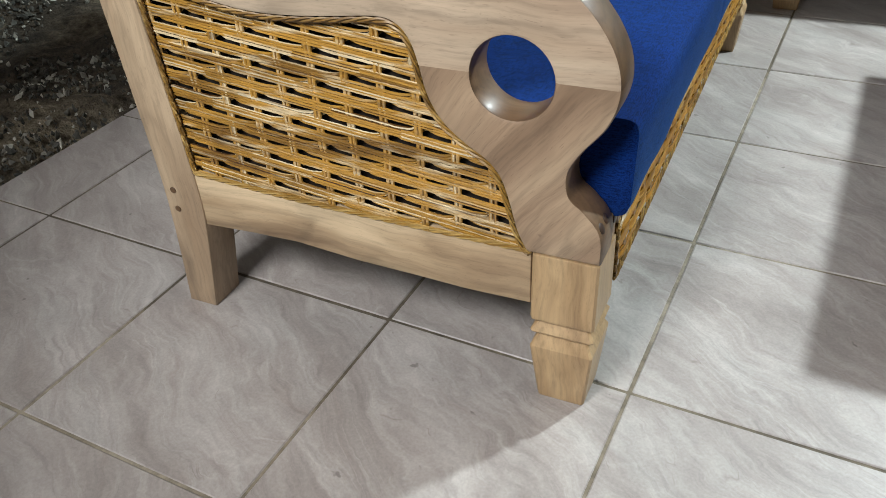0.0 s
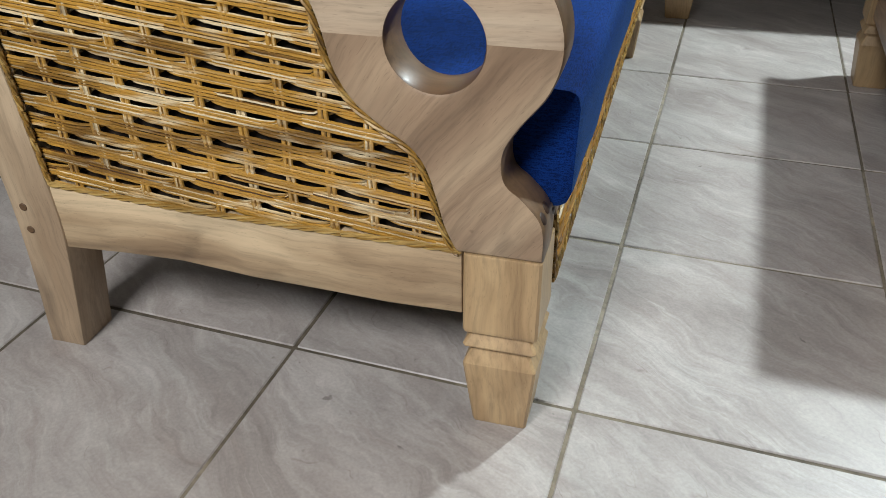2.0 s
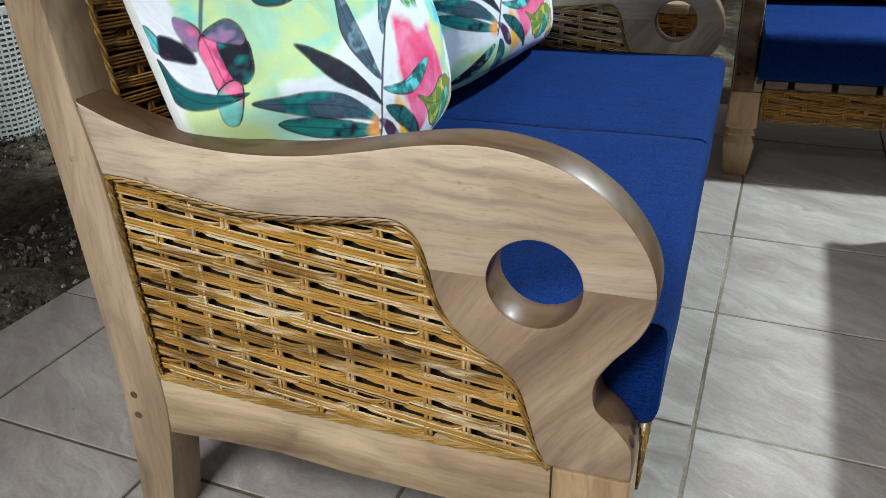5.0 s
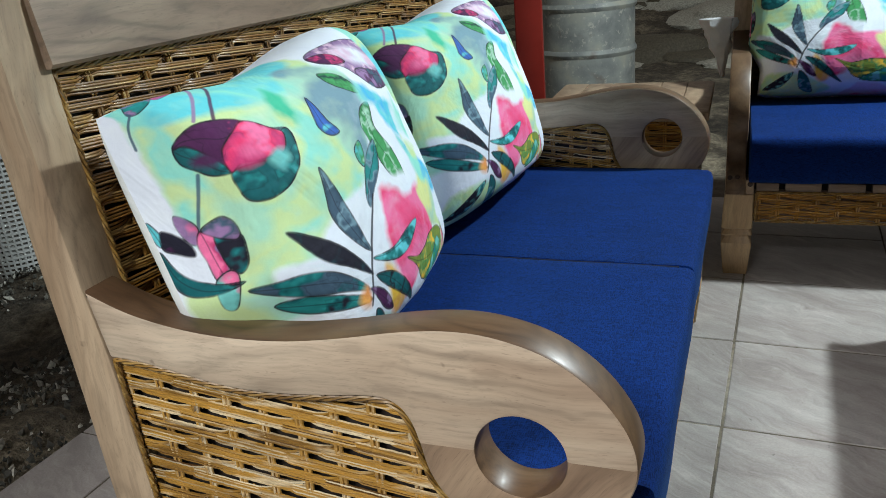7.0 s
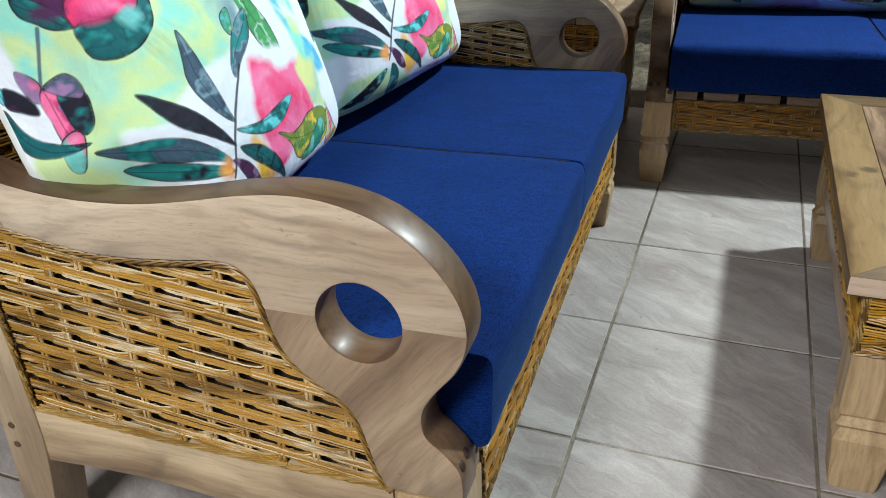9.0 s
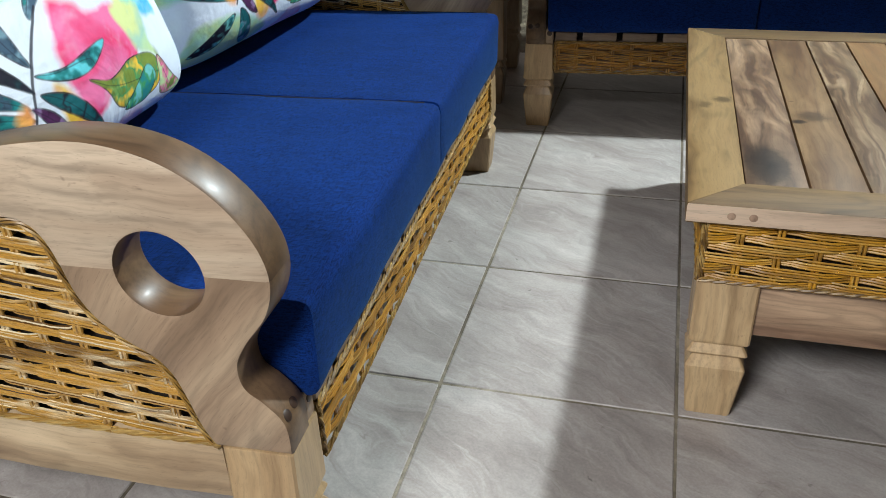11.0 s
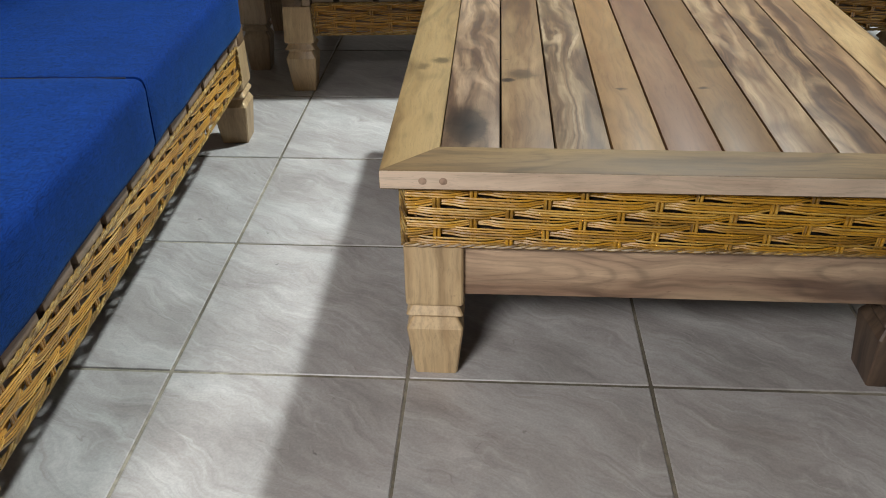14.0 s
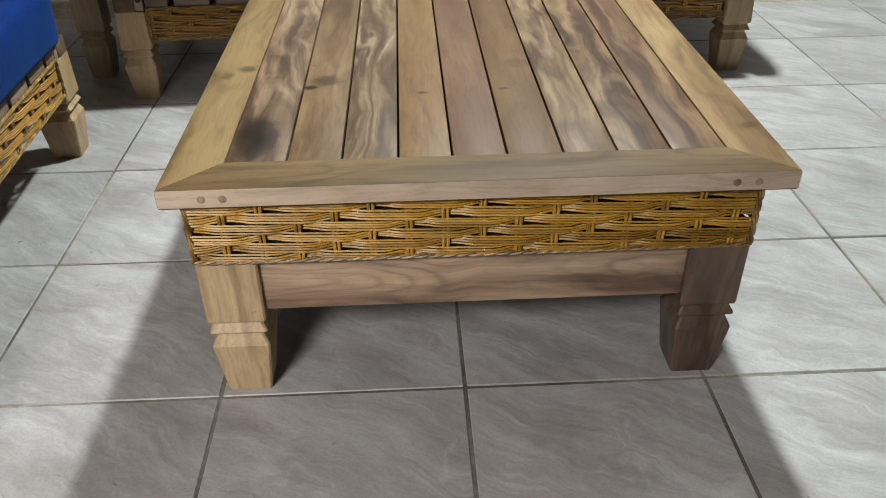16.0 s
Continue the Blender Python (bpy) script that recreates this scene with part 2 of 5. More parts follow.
def tile_mat():
    """Glazed stoneware printed like travertine: flowing bands, pale wisps, thin brown cracks and pits."""
    n = Nodes("veined_tile")
    raw, vec, rnd = n.local()
    turn = n.scaled(vec, (1, 1, 1), (0, 0, 0), (0, 0, 33))
    warp = n.vmath("MULTIPLY", n.vmath("SUBTRACT", n.add("ShaderNodeTexNoise", Vector=turn, Scale=5.0, Detail=5.0).outputs[1], (0.5, 0.5, 0.5)), (0.16, 0.16, 0.0))
    t2 = n.vmath("ADD", turn, warp)
    streak = n.noise(n.scaled(t2, (0.24, 1, 1)), 13.0, 7.0, 0.66)
    veins = n.noise(n.scaled(t2, (0.17, 1, 1)), 30.0, 5.0, 0.62, 0.5)
    cloud = n.noise(vec, 6.0, 6.0, 0.62)
    hair = n.noise(n.scaled(t2, (0.12, 1, 1)), 95.0, 4.0, 0.7, 0.4)
    c = n.ramp(streak, [(0.32, rgb(146, 137, 132)), (0.5, rgb(165, 157, 152)), (0.66, rgb(178, 172, 167))])
    # wisps: the contour lines of a slow flowing field
    flow = n.noise(n.scaled(t2, (0.30, 1, 1), (5, 2, 0)), 9.0, 3.0, 0.5, 0.6)
    edge = n.math("ABSOLUTE", n.math("SUBTRACT", n.math("FRACT", n.math("MULTIPLY", flow, 9.0)), 0.5))
    patch = n.ramp(n.noise(vec, 8.0, 3.0), [(0.42, 0.0), (0.60, 1.0)])
    wisp = n.math("MULTIPLY", n.ramp(edge, [(0.0, 1.0), (0.16, 0.0)]), patch)
    c = n.mix(n.math("MULTIPLY", wisp, 0.22), c, (*rgb(206, 200, 195), 1))
    c = n.mix(n.ramp(veins, [(0.55, 0.0), (0.68, 0.3)]), c, (*rgb(206, 200, 195), 1))
    c = n.mix(n.ramp(veins, [(0.30, 0.35), (0.42, 0.0)]), c, (*rgb(140, 127, 119), 1))
    c = n.mix(1.0, c, n.ramp(cloud, [(0.34, 0.86), (0.66, 1.05)]), "MULTIPLY")
    c = n.mix(1.0, c, n.ramp(hair, [(0.34, 0.89), (0.5, 1.0), (0.66, 1.05)]), "MULTIPLY")
    crack = n.noise(n.scaled(t2, (0.2, 1, 1), (1, 7, 0)), 16.0, 2.0, 0.5, 0.9)
    crack = n.ramp(n.math("ABSOLUTE", n.math("SUBTRACT", crack, 0.5)), [(0.0, 1.0), (0.007, 0.0)])
    broken = n.ramp(n.noise(vec, 21.0, 2.0), [(0.55, 0.0), (0.68, 0.4)])
    c = n.mix(n.math("MULTIPLY", crack, broken), c, (*rgb(112, 96, 88), 1))
    grit = n.noise(vec, 240.0, 3.0)
    specks = n.noise(vec, 44.0, 2.0)
    c = n.mix(n.ramp(specks, [(0.74, 0.0), (0.79, 0.5)]), c, (*rgb(70, 62, 56), 1))
    c = n.mix(1.0, c, n.ramp(grit, [(0.3, 0.90), (0.7, 1.06)]), "MULTIPLY")
    c = n.mix(1.0, c, n.ramp(rnd, [(0.0, 0.95), (1.0, 1.03)]), "MULTIPLY")
    nor = n.bump(streak, 0.25, 0.002, n.bump(grit, 0.10, 0.0008))
    return n.out(c, n.math("ADD", n.math("MULTIPLY", streak, 0.3), 0.27), nor, spec=0.45)


def grout_mat():
    n = Nodes("grout")
    raw, vec, rnd = n.local()
    a, b = n.noise(vec, 2.4, 3.0), n.noise(vec, 60.0, 4.0)
    c = n.ramp(a, [(0.38, rgb(92, 83, 70)), (0.5, rgb(124, 114, 97)), (0.66, rgb(176, 166, 148))])
    c = n.mix(1.0, c, n.ramp(b, [(0.3, 0.6), (0.65, 1.1)]), "MULTIPLY")
    return n.out(c, 0.85, n.bump(b, 0.4, 0.001))


tile_m, grout_m = tile_mat(), grout_mat()


def soil_mat():
    n = Nodes("dark_soil")
    raw, vec, rnd = n.local()
    a, b, c0 = n.noise(vec, 3.0, 6.0, 0.65), n.noise(vec, 24.0, 6.0, 0.7), n.noise(vec, 130.0, 4.0)
    c = n.ramp(a, [(0.3, rgb(54, 49, 43)), (0.5, rgb(98, 88, 75)), (0.7, rgb(164, 151, 128))])
    c = n.mix(1.0, c, n.ramp(b, [(0.3, 0.45), (0.7, 1.2)]), "MULTIPLY")
    c = n.mix(1.0, c, n.ramp(c0, [(0.3, 0.6), (0.7, 1.15)]), "MULTIPLY")
    nor = n.bump(b, 0.8, 0.03, n.bump(c0, 0.6, 0.006))
    return n.out(c, 0.9, nor, spec=0.3)


def stones_mat(name, lo, hi):
    n = Nodes(name)
    raw, vec, rnd = n.local()
    isl = n.add("ShaderNodeNewGeometry").outputs["Random Per Island"]
    c = n.ramp(isl, [(0.0, lo), (0.6, tuple((x + y) / 2.6 for x, y in zip(lo, hi))), (0.8, hi), (0.9, rgb(180, 176, 164)), (1.0, rgb(226, 222, 208))])
    a = n.noise(vec, 60.0, 4.0)
    c = n.mix(1.0, c, n.ramp(a, [(0.3, 0.55), (0.7, 1.2)]), "MULTIPLY")
    return n.out(c, 0.75, n.bump(a, 0.5, 0.004))


soil_m = soil_mat()
gravel_m = stones_mat("gravel_bits", rgb(54, 54, 49), rgb(136, 131, 119))
rock_m = stones_mat("field_rock", rgb(84, 76, 62), rgb(136, 124, 102))
white_plastic = plain("white_plastic", rgb(226, 226, 222), 0.4, 20, 0.06, 0.02)
red_paint = plain("red_paint", rgb(150, 40, 30), 0.45, 14, 0.18, 0.05)
ceiling_m = plain("painted_ceiling", rgb(84, 82, 78), 0.7, 12, 0.1, 0.05)
wall_m = plain("painted_plaster", rgb(84, 82, 80), 0.8, 12, 0.1, 0.1)


def drum_mat():
    n = Nodes("weathered_galvanised")
    raw, vec, rnd = n.local()
    a, b = n.noise(vec, 5.0, 5.0, 0.6), n.noise(vec, 30.0, 4.0, 0.65)
    c = n.ramp(a, [(0.3, rgb(112, 116, 116)), (0.55, rgb(158, 160, 154)), (0.75, rgb(184, 178, 160))])
    c = n.mix(n.ramp(b, [(0.58, 0.0), (0.66, 0.8)]), c, (*rgb(196, 192, 180), 1))
    c = n.mix(n.ramp(n.noise(vec, 8.0, 3.0), [(0.6, 0.0), (0.75, 0.6)]), c, (*rgb(110, 84, 66), 1))
    return n.out(c, 0.6, n.bump(b, 0.3, 0.003), metal=0.15)


drum_m = drum_mat()


def bag_mat():
    n = Nodes("thin_white_film")
    raw, vec, rnd = n.local()
    a = n.noise(vec, 30.0, 3.0)
    m = n.out((0.82, 0.83, 0.85), 0.3, n.bump(a, 0.6, 0.01))
    n.bsdf.inputs["Transmission Weight"].default_value = 0.25
    return m


bag_m = bag_mat()


def print_mat():
    n = Nodes("floral_cotton")
    raw, vec, rnd = n.local()
    col = n.add("ShaderNodeVertexColor")
    col.layer_name = "print"
    w = n.noise(vec, 700.0, 1.0)
    c = n.mix(1.0, col.outputs[0], n.ramp(w, [(0.3, 0.95), (0.7, 1.03)]), "MULTIPLY")
    crease = n.noise(vec, 7.0, 4.0, 0.6, 0.8)
    return n.out(c, 0.75, n.bump(crease, 0.6, 0.014, n.bump(w, 0.15, 0.0006)), spec=0.3)


print_m = print_mat()


# ---- mesh helpers ----
def mesh_of(name, bm, mat, smooth=True, angle=35):
    me = bpy.data.meshes.new(name)
    bmesh.ops.recalc_face_normals(bm, faces=bm.faces)
    bm.to_mesh(me)
    bm.free()
    if smooth:
        me.polygons.foreach_set("use_smooth", [True] * len(me.polygons))
        me.set_sharp_from_angle(angle=radians(angle))
    if mat is not None:
        me.materials.append(mat)
    return me


SKEW = [0.0]


def part(name, bm, mat, parent, label="", kind="", angle=35):
    if SKEW[0]:
        for v in bm.verts:
            v.co.y -= SKEW[0] * v.co.x
    ob = new(name, mesh_of(name, bm, mat, True, angle))
    ob.parent = parent
    return tagged(ob, label, kind=kind)


def thing(name, m, label, category, group="", kind=""):
    ob = new(name)
    ob.empty_display_size = 0.1
    ob.matrix_world = m
    return tagged(ob, label, category, group, kind)


def solid(name, bm, mat, m, label, category, group="", kind=""):
    ob = new(name, mesh_of(name, bm, mat))
    ob.matrix_world = m
    return tagged(ob, label, category, group, kind)


def add_box(bm, lo, hi, bevel=0.003, segs=2):
    v = [bm.verts.new((x, y, z)) for x in (lo[0], hi[0]) for y in (lo[1], hi[1]) for z in (lo[2], hi[2])]
    quads = ((0, 1, 3, 2), (4, 6, 7, 5), (0, 4, 5, 1), (2, 3, 7, 6), (0, 2, 6, 4), (1, 5, 7, 3))
    faces = [bm.faces.new([v[i] for i in q]) for q in quads]
    if bevel:
        edges = list({e for f in faces for e in f.edges})
        bmesh.ops.bevel(bm, geom=edges, offset=bevel, segments=segs, profile=0.5, affect="EDGES")
    return bm


def box(lo, hi, bevel=0.003, segs=2):
    return add_box(bmesh.new(), lo, hi, bevel, segs)


def loft(rings, cap=True, closed=True):
    """Faces between rings of equal length."""
    bm = bmesh.new()
    add_loft(bm, rings, cap, closed)
    return bm


def add_loft(bm, rings, cap=True, closed=True):
    vs = [[bm.verts.new(p) for p in r] for r in rings]
    k = len(rings[0])
    for a, b in zip(vs, vs[1:]):
        for i in range(k if closed else k - 1):
            j = (i + 1) % k
            bm.faces.new((a[i], a[j], b[j], b[i]))
    if cap:
        bm.faces.new(vs[0][::-1]), bm.faces.new(vs[-1])


def square_ring(cx, cy, wx, wy, z, c=0.003):
    """A square with clipped corners."""
    a, b = wx / 2, wy / 2
    pts = ((-a + c, -b), (a - c, -b), (a, -b + c), (a, b - c), (a - c, b), (-a + c, b), (-a, b - c), (-a, -b + c))
    return [(cx + x, cy + y, z) for x, y in pts]


def add_tube(bm, pts, r, sides=6, cap=True):
    pts = [Vector(p) for p in pts]
    rings = []
    for i, p in enumerate(pts):
        d = (pts[min(i + 1, len(pts) - 1)] - pts[max(i - 1, 0)]).normalized()
        side = d.cross(Vector((0, 0, 1)))
        if side.length < 0.2:
            side = d.cross(Vector((0, 1, 0)))
        side.normalize()
        up = side.cross(d)
        rr = r(i / (len(pts) - 1)) if callable(r) else r
        rings.append([p + side * (rr * math.cos(a)) + up * (rr * math.sin(a)) for a in (2 * math.pi * k / sides for k in range(sides))])
    add_loft(bm, rings, cap)


def spline(ctrl, steps=8, closed=False):
    """A Catmull-Rom curve through 2D control points."""
    n, out = len(ctrl), []
    rng = range(n if closed else n - 1)
    for i in rng:
        if closed:
            p = [Vector(ctrl[(i + k) % n]) for k in (-1, 0, 1, 2)]
        else:
            p = [Vector(ctrl[min(max(i + k, 0), n - 1)]) for k in (-1, 0, 1, 2)]
        for s in range(steps):
            t = s / steps
            out.append(0.5 * (2 * p[1] + (p[2] - p[0]) * t + (2 * p[0] - 5 * p[1] + 4 * p[2] - p[3]) * t * t + (3 * p[1] - p[0] - 3 * p[2] + p[3]) * t ** 3))
    if not closed:
        out.append(Vector(ctrl[-1]))
    return out


def area2(poly):
    return sum(a.x * b.y - b.x * a.y for a, b in zip(poly, poly[1:] + poly[:1])) / 2


def inset(poly, d):
    """The outline moved inwards by d (counter-clockwise outline)."""
    out, n = [], len(poly)
    for i in range(n):
        a, b, c = poly[i - 1], poly[i], poly[(i + 1) % n]
        e1, e2 = (b - a).normalized(), (c - b).normalized()
        n1, n2 = Vector((-e1.y, e1.x)), Vector((-e2.y, e2.x))
        m = n1 + n2
        m = m.normalized() if m.length > 1e-4 else n1
        out.append(b + m * (d / max(m.dot(n1), 0.5)))
    return out


def board(outline, holes, x0, x1, round_=0.004, flush=None):
    """A flat board in the y-z plane, x0..x1 thick, with eased edges and through holes."""
    bm = bmesh.new()
    loops = [outline if area2(outline) > 0 else outline[::-1]] + [h if area2(h) < 0 else h[::-1] for h in holes]
    caps = {x0: [], x1: []}
    for lp in loops:
        prof = [(x0, round_), (x0 + round_ * 0.3, round_ * 0.3), (x0 + round_, 0), (x1 - round_, 0), (x1 - round_ * 0.3, round_ * 0.3), (x1, round_)]
        rows = [[bm.verts.new((x, p.x, o.y if flush is not None and abs(o.y - flush) < 1e-5 else p.y)) for p, o in zip(inset(lp, d), lp)] for x, d in prof]
        k = len(lp)
        for a, b in zip(rows, rows[1:]):
            for i in range(k):
                bm.faces.new((a[i], a[(i + 1) % k], b[(i + 1) % k], b[i]))
        caps[x0].append(rows[0]), caps[x1].append(rows[-1])
    for rings in caps.values():
        edges = []
        for r in rings:
            for i in range(len(r)):
                edges.append(bm.edges.get((r[i], r[(i + 1) % len(r)])))
        bmesh.ops.triangle_fill(bm, use_beauty=True, edges=edges)
    return bm


def inside(poly, x, y):
    hit, n = False, len(poly)
    for i in range(n):
        a, b = poly[i - 1], poly[i]
        if (a.y > y) != (b.y > y) and x < (b.x - a.x) * (y - a.y) / (b.y - a.y) + a.x:
            hit = not hit
    return hit


def weave(put, s0, s1, z0, z1, stake=0.05, band=0.0158, strands=4, lean=1, poly=None, phase=0, thick=0.00185, seed=1, slope=0.0050, lift=0.0, flow=1, lead=0.0, pinch=0.20, jump=0.34, shift=0.0, dip=0.0088, reach=0.95, proud=0.0012):
    """Twill of rattan: bundles of thin strands over two stakes and under one. put(s, z, d): the place at s along, z up, d out."""
    rnd = random.Random(seed)
    strand_bm, stake_bm = bmesh.new(), bmesh.new()
    rows = int((z1 - z0) / band) + 1
    for j in range(rows):
        zc = z0 + band * (j + 0.5)
        for k in range(strands):
            off = (k + 0.5) / strands - 0.5
            jit, jr = rnd.uniform(-0.0007, 0.0007), rnd.uniform(0.88, 1.12)
            run, s = [], s0 - lead - rnd.uniform(0, 0.004)
            step = stake / 13
            while s <= s1 + step * 0.5:
                q = (s - s0) / stake
                c = ((q - lean * j - phase) % 3.0)
                c = c - 3.0 if c > 1.5 else c
                # c is the distance, in stakes, from the stake that shows
                e = flow * c
                near = 0.5 + 0.5 * math.cos(math.pi * min(abs(c) / reach, 1.0))
                d = 0.0050 - dip * near ** 1.3
                spread = 1.05 - pinch * near * (1.0 if e > 0 else 0.35)
                drift = slope * (max(-1.0, min(1.0, (e - shift) / jump)) - e / 1.5) + lift * near
                z = zc + off * band * spread + drift + jit
                if z0 + 0.001 < z < z1 - 0.001 and (poly is None or inside(poly, s, z)):
                    run.append(put(s, z, d + rnd.uniform(-0.0004, 0.0004)))
                else:
                    if len(run) > 2:
                        add_tube(strand_bm, run, thick * jr, 5)
                    run = []
                s += step
            if len(run) > 2:
                add_tube(strand_bm, run, thick * jr, 5)
    i = 0
    while s0 + i * stake <= s1 + 1e-6:
        s = s0 + i * stake
        for side in (-0.0031, 0.0031):
            run = []
            z = z0
            while z <= z1:
                if poly is None or inside(poly, s + side, z):
                    rise = 0.5 + 0.5 * math.cos(2 * math.pi * ((z - z0) / band - 0.5 - (i - phase) * lean) / 3.0)
                    run.append(put(s + side + 0.0004 * math.sin(z * 90 + i), z, proud + 0.0020 * rise))
                elif len(run) > 1:
                    break
                z += 0.006
            if len(run) > 1:
                add_tube(stake_bm, run, 0.0027, 8)
        i += 1
    return strand_bm, stake_bm


# the arm panels: bundles leave each stake high and drift down to the next
TWILL = dict(slope=0.0088, pinch=0.22, jump=0.24, reach=0.68, dip=0.0082, proud=0.0021, thick=0.00182)


def braid(path, out, r=0.0026, turn=0.060):
    """Two cords twisted round each other along a path of 3D points; out: the way that it faces."""
    bm = bmesh.new()
    path = [Vector(p) for p in path]
    out = Vector(out)
    length = 0.0
    at = [0.0]
    for a, b in zip(path, path[1:]):
        length += (b - a).length
        at.append(length)
    steps = int(length / 0.004)
    pts = []
    for i in range(steps + 1):
        d = length * i / steps
        k = max(j for j in range(len(at)) if at[j] <= d + 1e-9)
        k = min(k, len(path) - 2)
        f = (d - at[k]) / max(at[k + 1] - at[k], 1e-9)
        pts.append((path[k].lerp(path[k + 1], f), (path[k + 1] - path[k]).normalized(), d))
    for ph in (0, 1, 2):
        run = []
        for p, t, d in pts:
            side = t.cross(out).normalized()
            a = 2 * math.pi * (d / turn + ph / 3)
            run.append(p + side * (math.cos(a) * r * 1.05) + out * (math.sin(a) * r * 0.9))
        add_tube(bm, run, r * 0.92, 5)
    return bm


def cyl(bm, p, axis, r, depth, n=14):
    """A short peg: a disc of depth along axis, centred on p."""
    p, axis = Vector(p), Vector(axis).normalized()
    side = axis.orthogonal().normalized()
    up = axis.cross(side)
    rings = [[p + axis * d + side * (rr * math.cos(a)) + up * (rr * math.sin(a)) for a in (2 * math.pi * k / n for k in range(n))] for d, rr in ((-depth / 2, r), (depth / 2 - 0.0006, r), (depth / 2, r * 0.85))]
    add_loft(bm, rings)
    return bm


# the turned-square foot: height, share of the full width
FOOT = ((0.0, 0.76), (0.003, 0.78), (0.097, 1.0), (0.101, 1.0), (0.1195, 0.79), (0.1250, 0.79), (0.1275, 0.99), (0.1295, 1.0), (0.1425, 0.83), (0.1445, 0.83), (0.149, 0.985), (0.153, 1.0))


def leg_block(cx, cy, wx, wy, top, trim=0.0):
    """trim: how far the block above the grooves steps in on its outer side, towards -x if negative."""
    rings = [square_ring(cx, cy, wx * f, wy * f, z) for z, f in FOOT]
    for z, f in ((top - 0.002, 1.0), (top, 0.985)):
        rings.append(square_ring(cx + trim / 2, cy, (wx - abs(trim)) * f, wy * f, z))
    return loft(rings)


# ---- the porch ----
G = 0.40
X0, X1, Y0, Y1 = -1.40, 3.40, -2.60, 2.30
floor = solid("floor", box((X0 + 0.004, Y0, -0.14), (X1, Y1, -0.0022), 0.0), grout_m, pose(0, 0, 0), "porch slab with beige and grey grout between tiles", "floor", kind="structure")
solid("ceiling", box((X0 - 0.5, Y0 - 0.15, 2.72), (X1 + 0.1, Y1 + 0.4, 2.82), 0.0), ceiling_m, pose(0, 0, 0), "plain painted porch ceiling", "ceiling", kind="structure")
solid("wall_east", box((X1, Y0, -0.14), (X1 + 0.15, Y1 + 0.2, 2.72), 0.0), wall_m, pose(0, 0, 0), "plain painted house wall beside the porch", "wall", kind="structure")
# unseen wall, added to keep outside light off the far sofa's front
solid("wall_south", box((X0 - 0.5, Y0 - 0.15, -0.14), (X1, Y0, 2.72), 0.0), wall_m, pose(0, 0, 0), "plain wall added unseen behind the walk to block outside light", "wall", kind="structure")



def ground():
    """One sheet to the horizon, finer near the porch; rough where the soil lies open."""
    def axis(c0, c1, step):
        mid = list(np.arange(c0, c1 + 1e-6, step))
        lo, hi, d = [], [], step
        a, b = c0, c1
        while b < 400:
            d *= 1.35
            a, b = a - d, b + d
            lo.append(a), hi.append(b)
        return lo[::-1] + mid + hi
    xs, ys = axis(-3.6, 0.6, 0.045), axis(-1.0, 3.4, 0.045)
    bm = bmesh.new()
    grid = []
    for y in ys:
        row = []
        for x in xs:
            z = -0.07
            if x < X0 - 0.03 or y > Y1 + 0.02:
                p = Vector((x, y, 0))
                near = min(1.0, max(X0 - 0.03 - x, y - Y1 - 0.02) / 0.12)
                z += near * (0.05 * noise.noise(p * 2.1) + 0.035 * noise.noise(p * 5.3 + Vector((3, 1, 0))) + 0.02 * noise.noise(p * 13.0) + 0.012 * noise.noise(p * 29.0))
                z += near * 0.05
                far = max(0.0, y - 6.0)
                z += min(far * 0.16, 2.4) * (1 + 0.25 * noise.noise(p * 0.6))
            row.append(bm.verts.new((x, y, z)))
        grid.append(row)
    for a, b in zip(grid, grid[1:]):
        for i in range(len(xs) - 1):
            bm.faces.new((a[i], a[i + 1], b[i + 1], b[i]))
    return bm


solid("ground", ground(), soil_m, pose(0, 0, 0), "bare dark soil with ruts and litter", "ground", kind="structure")


def pebbles(n, x0, x1, y0, y1, lo, hi, seed, base=-0.012):
    rnd = random.Random(seed)
    verts, faces = [], []
    for _ in range(n):
        x, y = rnd.uniform(x0, x1), rnd.uniform(y0, y1)
        if noise.noise(Vector((x * 2.2, y * 2.2, 4.0))) < rnd.uniform(-0.35, 0.15):
            continue
        p = Vector((x, y, 0))
        z = base + 0.05 * noise.noise(p * 2.1) + 0.035 * noise.noise(p * 5.3 + Vector((3, 1, 0))) + 0.02 * noise.noise(p * 13.0)
        r = lo + (hi - lo) * rnd.random() ** 2.4
        q = Euler((rnd.uniform(0, 6), rnd.uniform(0, 6), rnd.uniform(0, 6))).to_matrix()
        s = Vector((r, r * rnd.uniform(0.5, 1), r * rnd.uniform(0.3, 0.8)))
        k = len(verts)
        for v in ((1, 0, 0), (-1, 0, 0), (0, 1, 0), (0, -1, 0), (0, 0, 1), (0, 0, -1)):
            w = Vector(v) * rnd.uniform(0.7, 1.2) + Vector((rnd.uniform(-0.3, 0.3), rnd.uniform(-0.3, 0.3), rnd.uniform(-0.3, 0.3)))
            verts.append(q @ Vector((w.x * s.x, w.y * s.y, w.z * s.z)) + Vector((x, y, z)))
        faces += [(k + a, k + b, k + c) for a, b, c in ((0, 2, 4), (2, 1, 4), (1, 3, 4), (3, 0, 4), (2, 0, 5), (1, 2, 5), (3, 1, 5), (0, 3, 5))]
    me = bpy.data.meshes.new("gravel")
    me.from_pydata(verts, [], faces)
    me.materials.append(gravel_m)
    return new("gravel", me)


tagged(pebbles(26000, -3.2, X0 - 0.01, -0.7, 2.4, 0.004, 0.016, 5), "dark crumbs of gravel and litter on the soil", "gravel", kind="stuff")

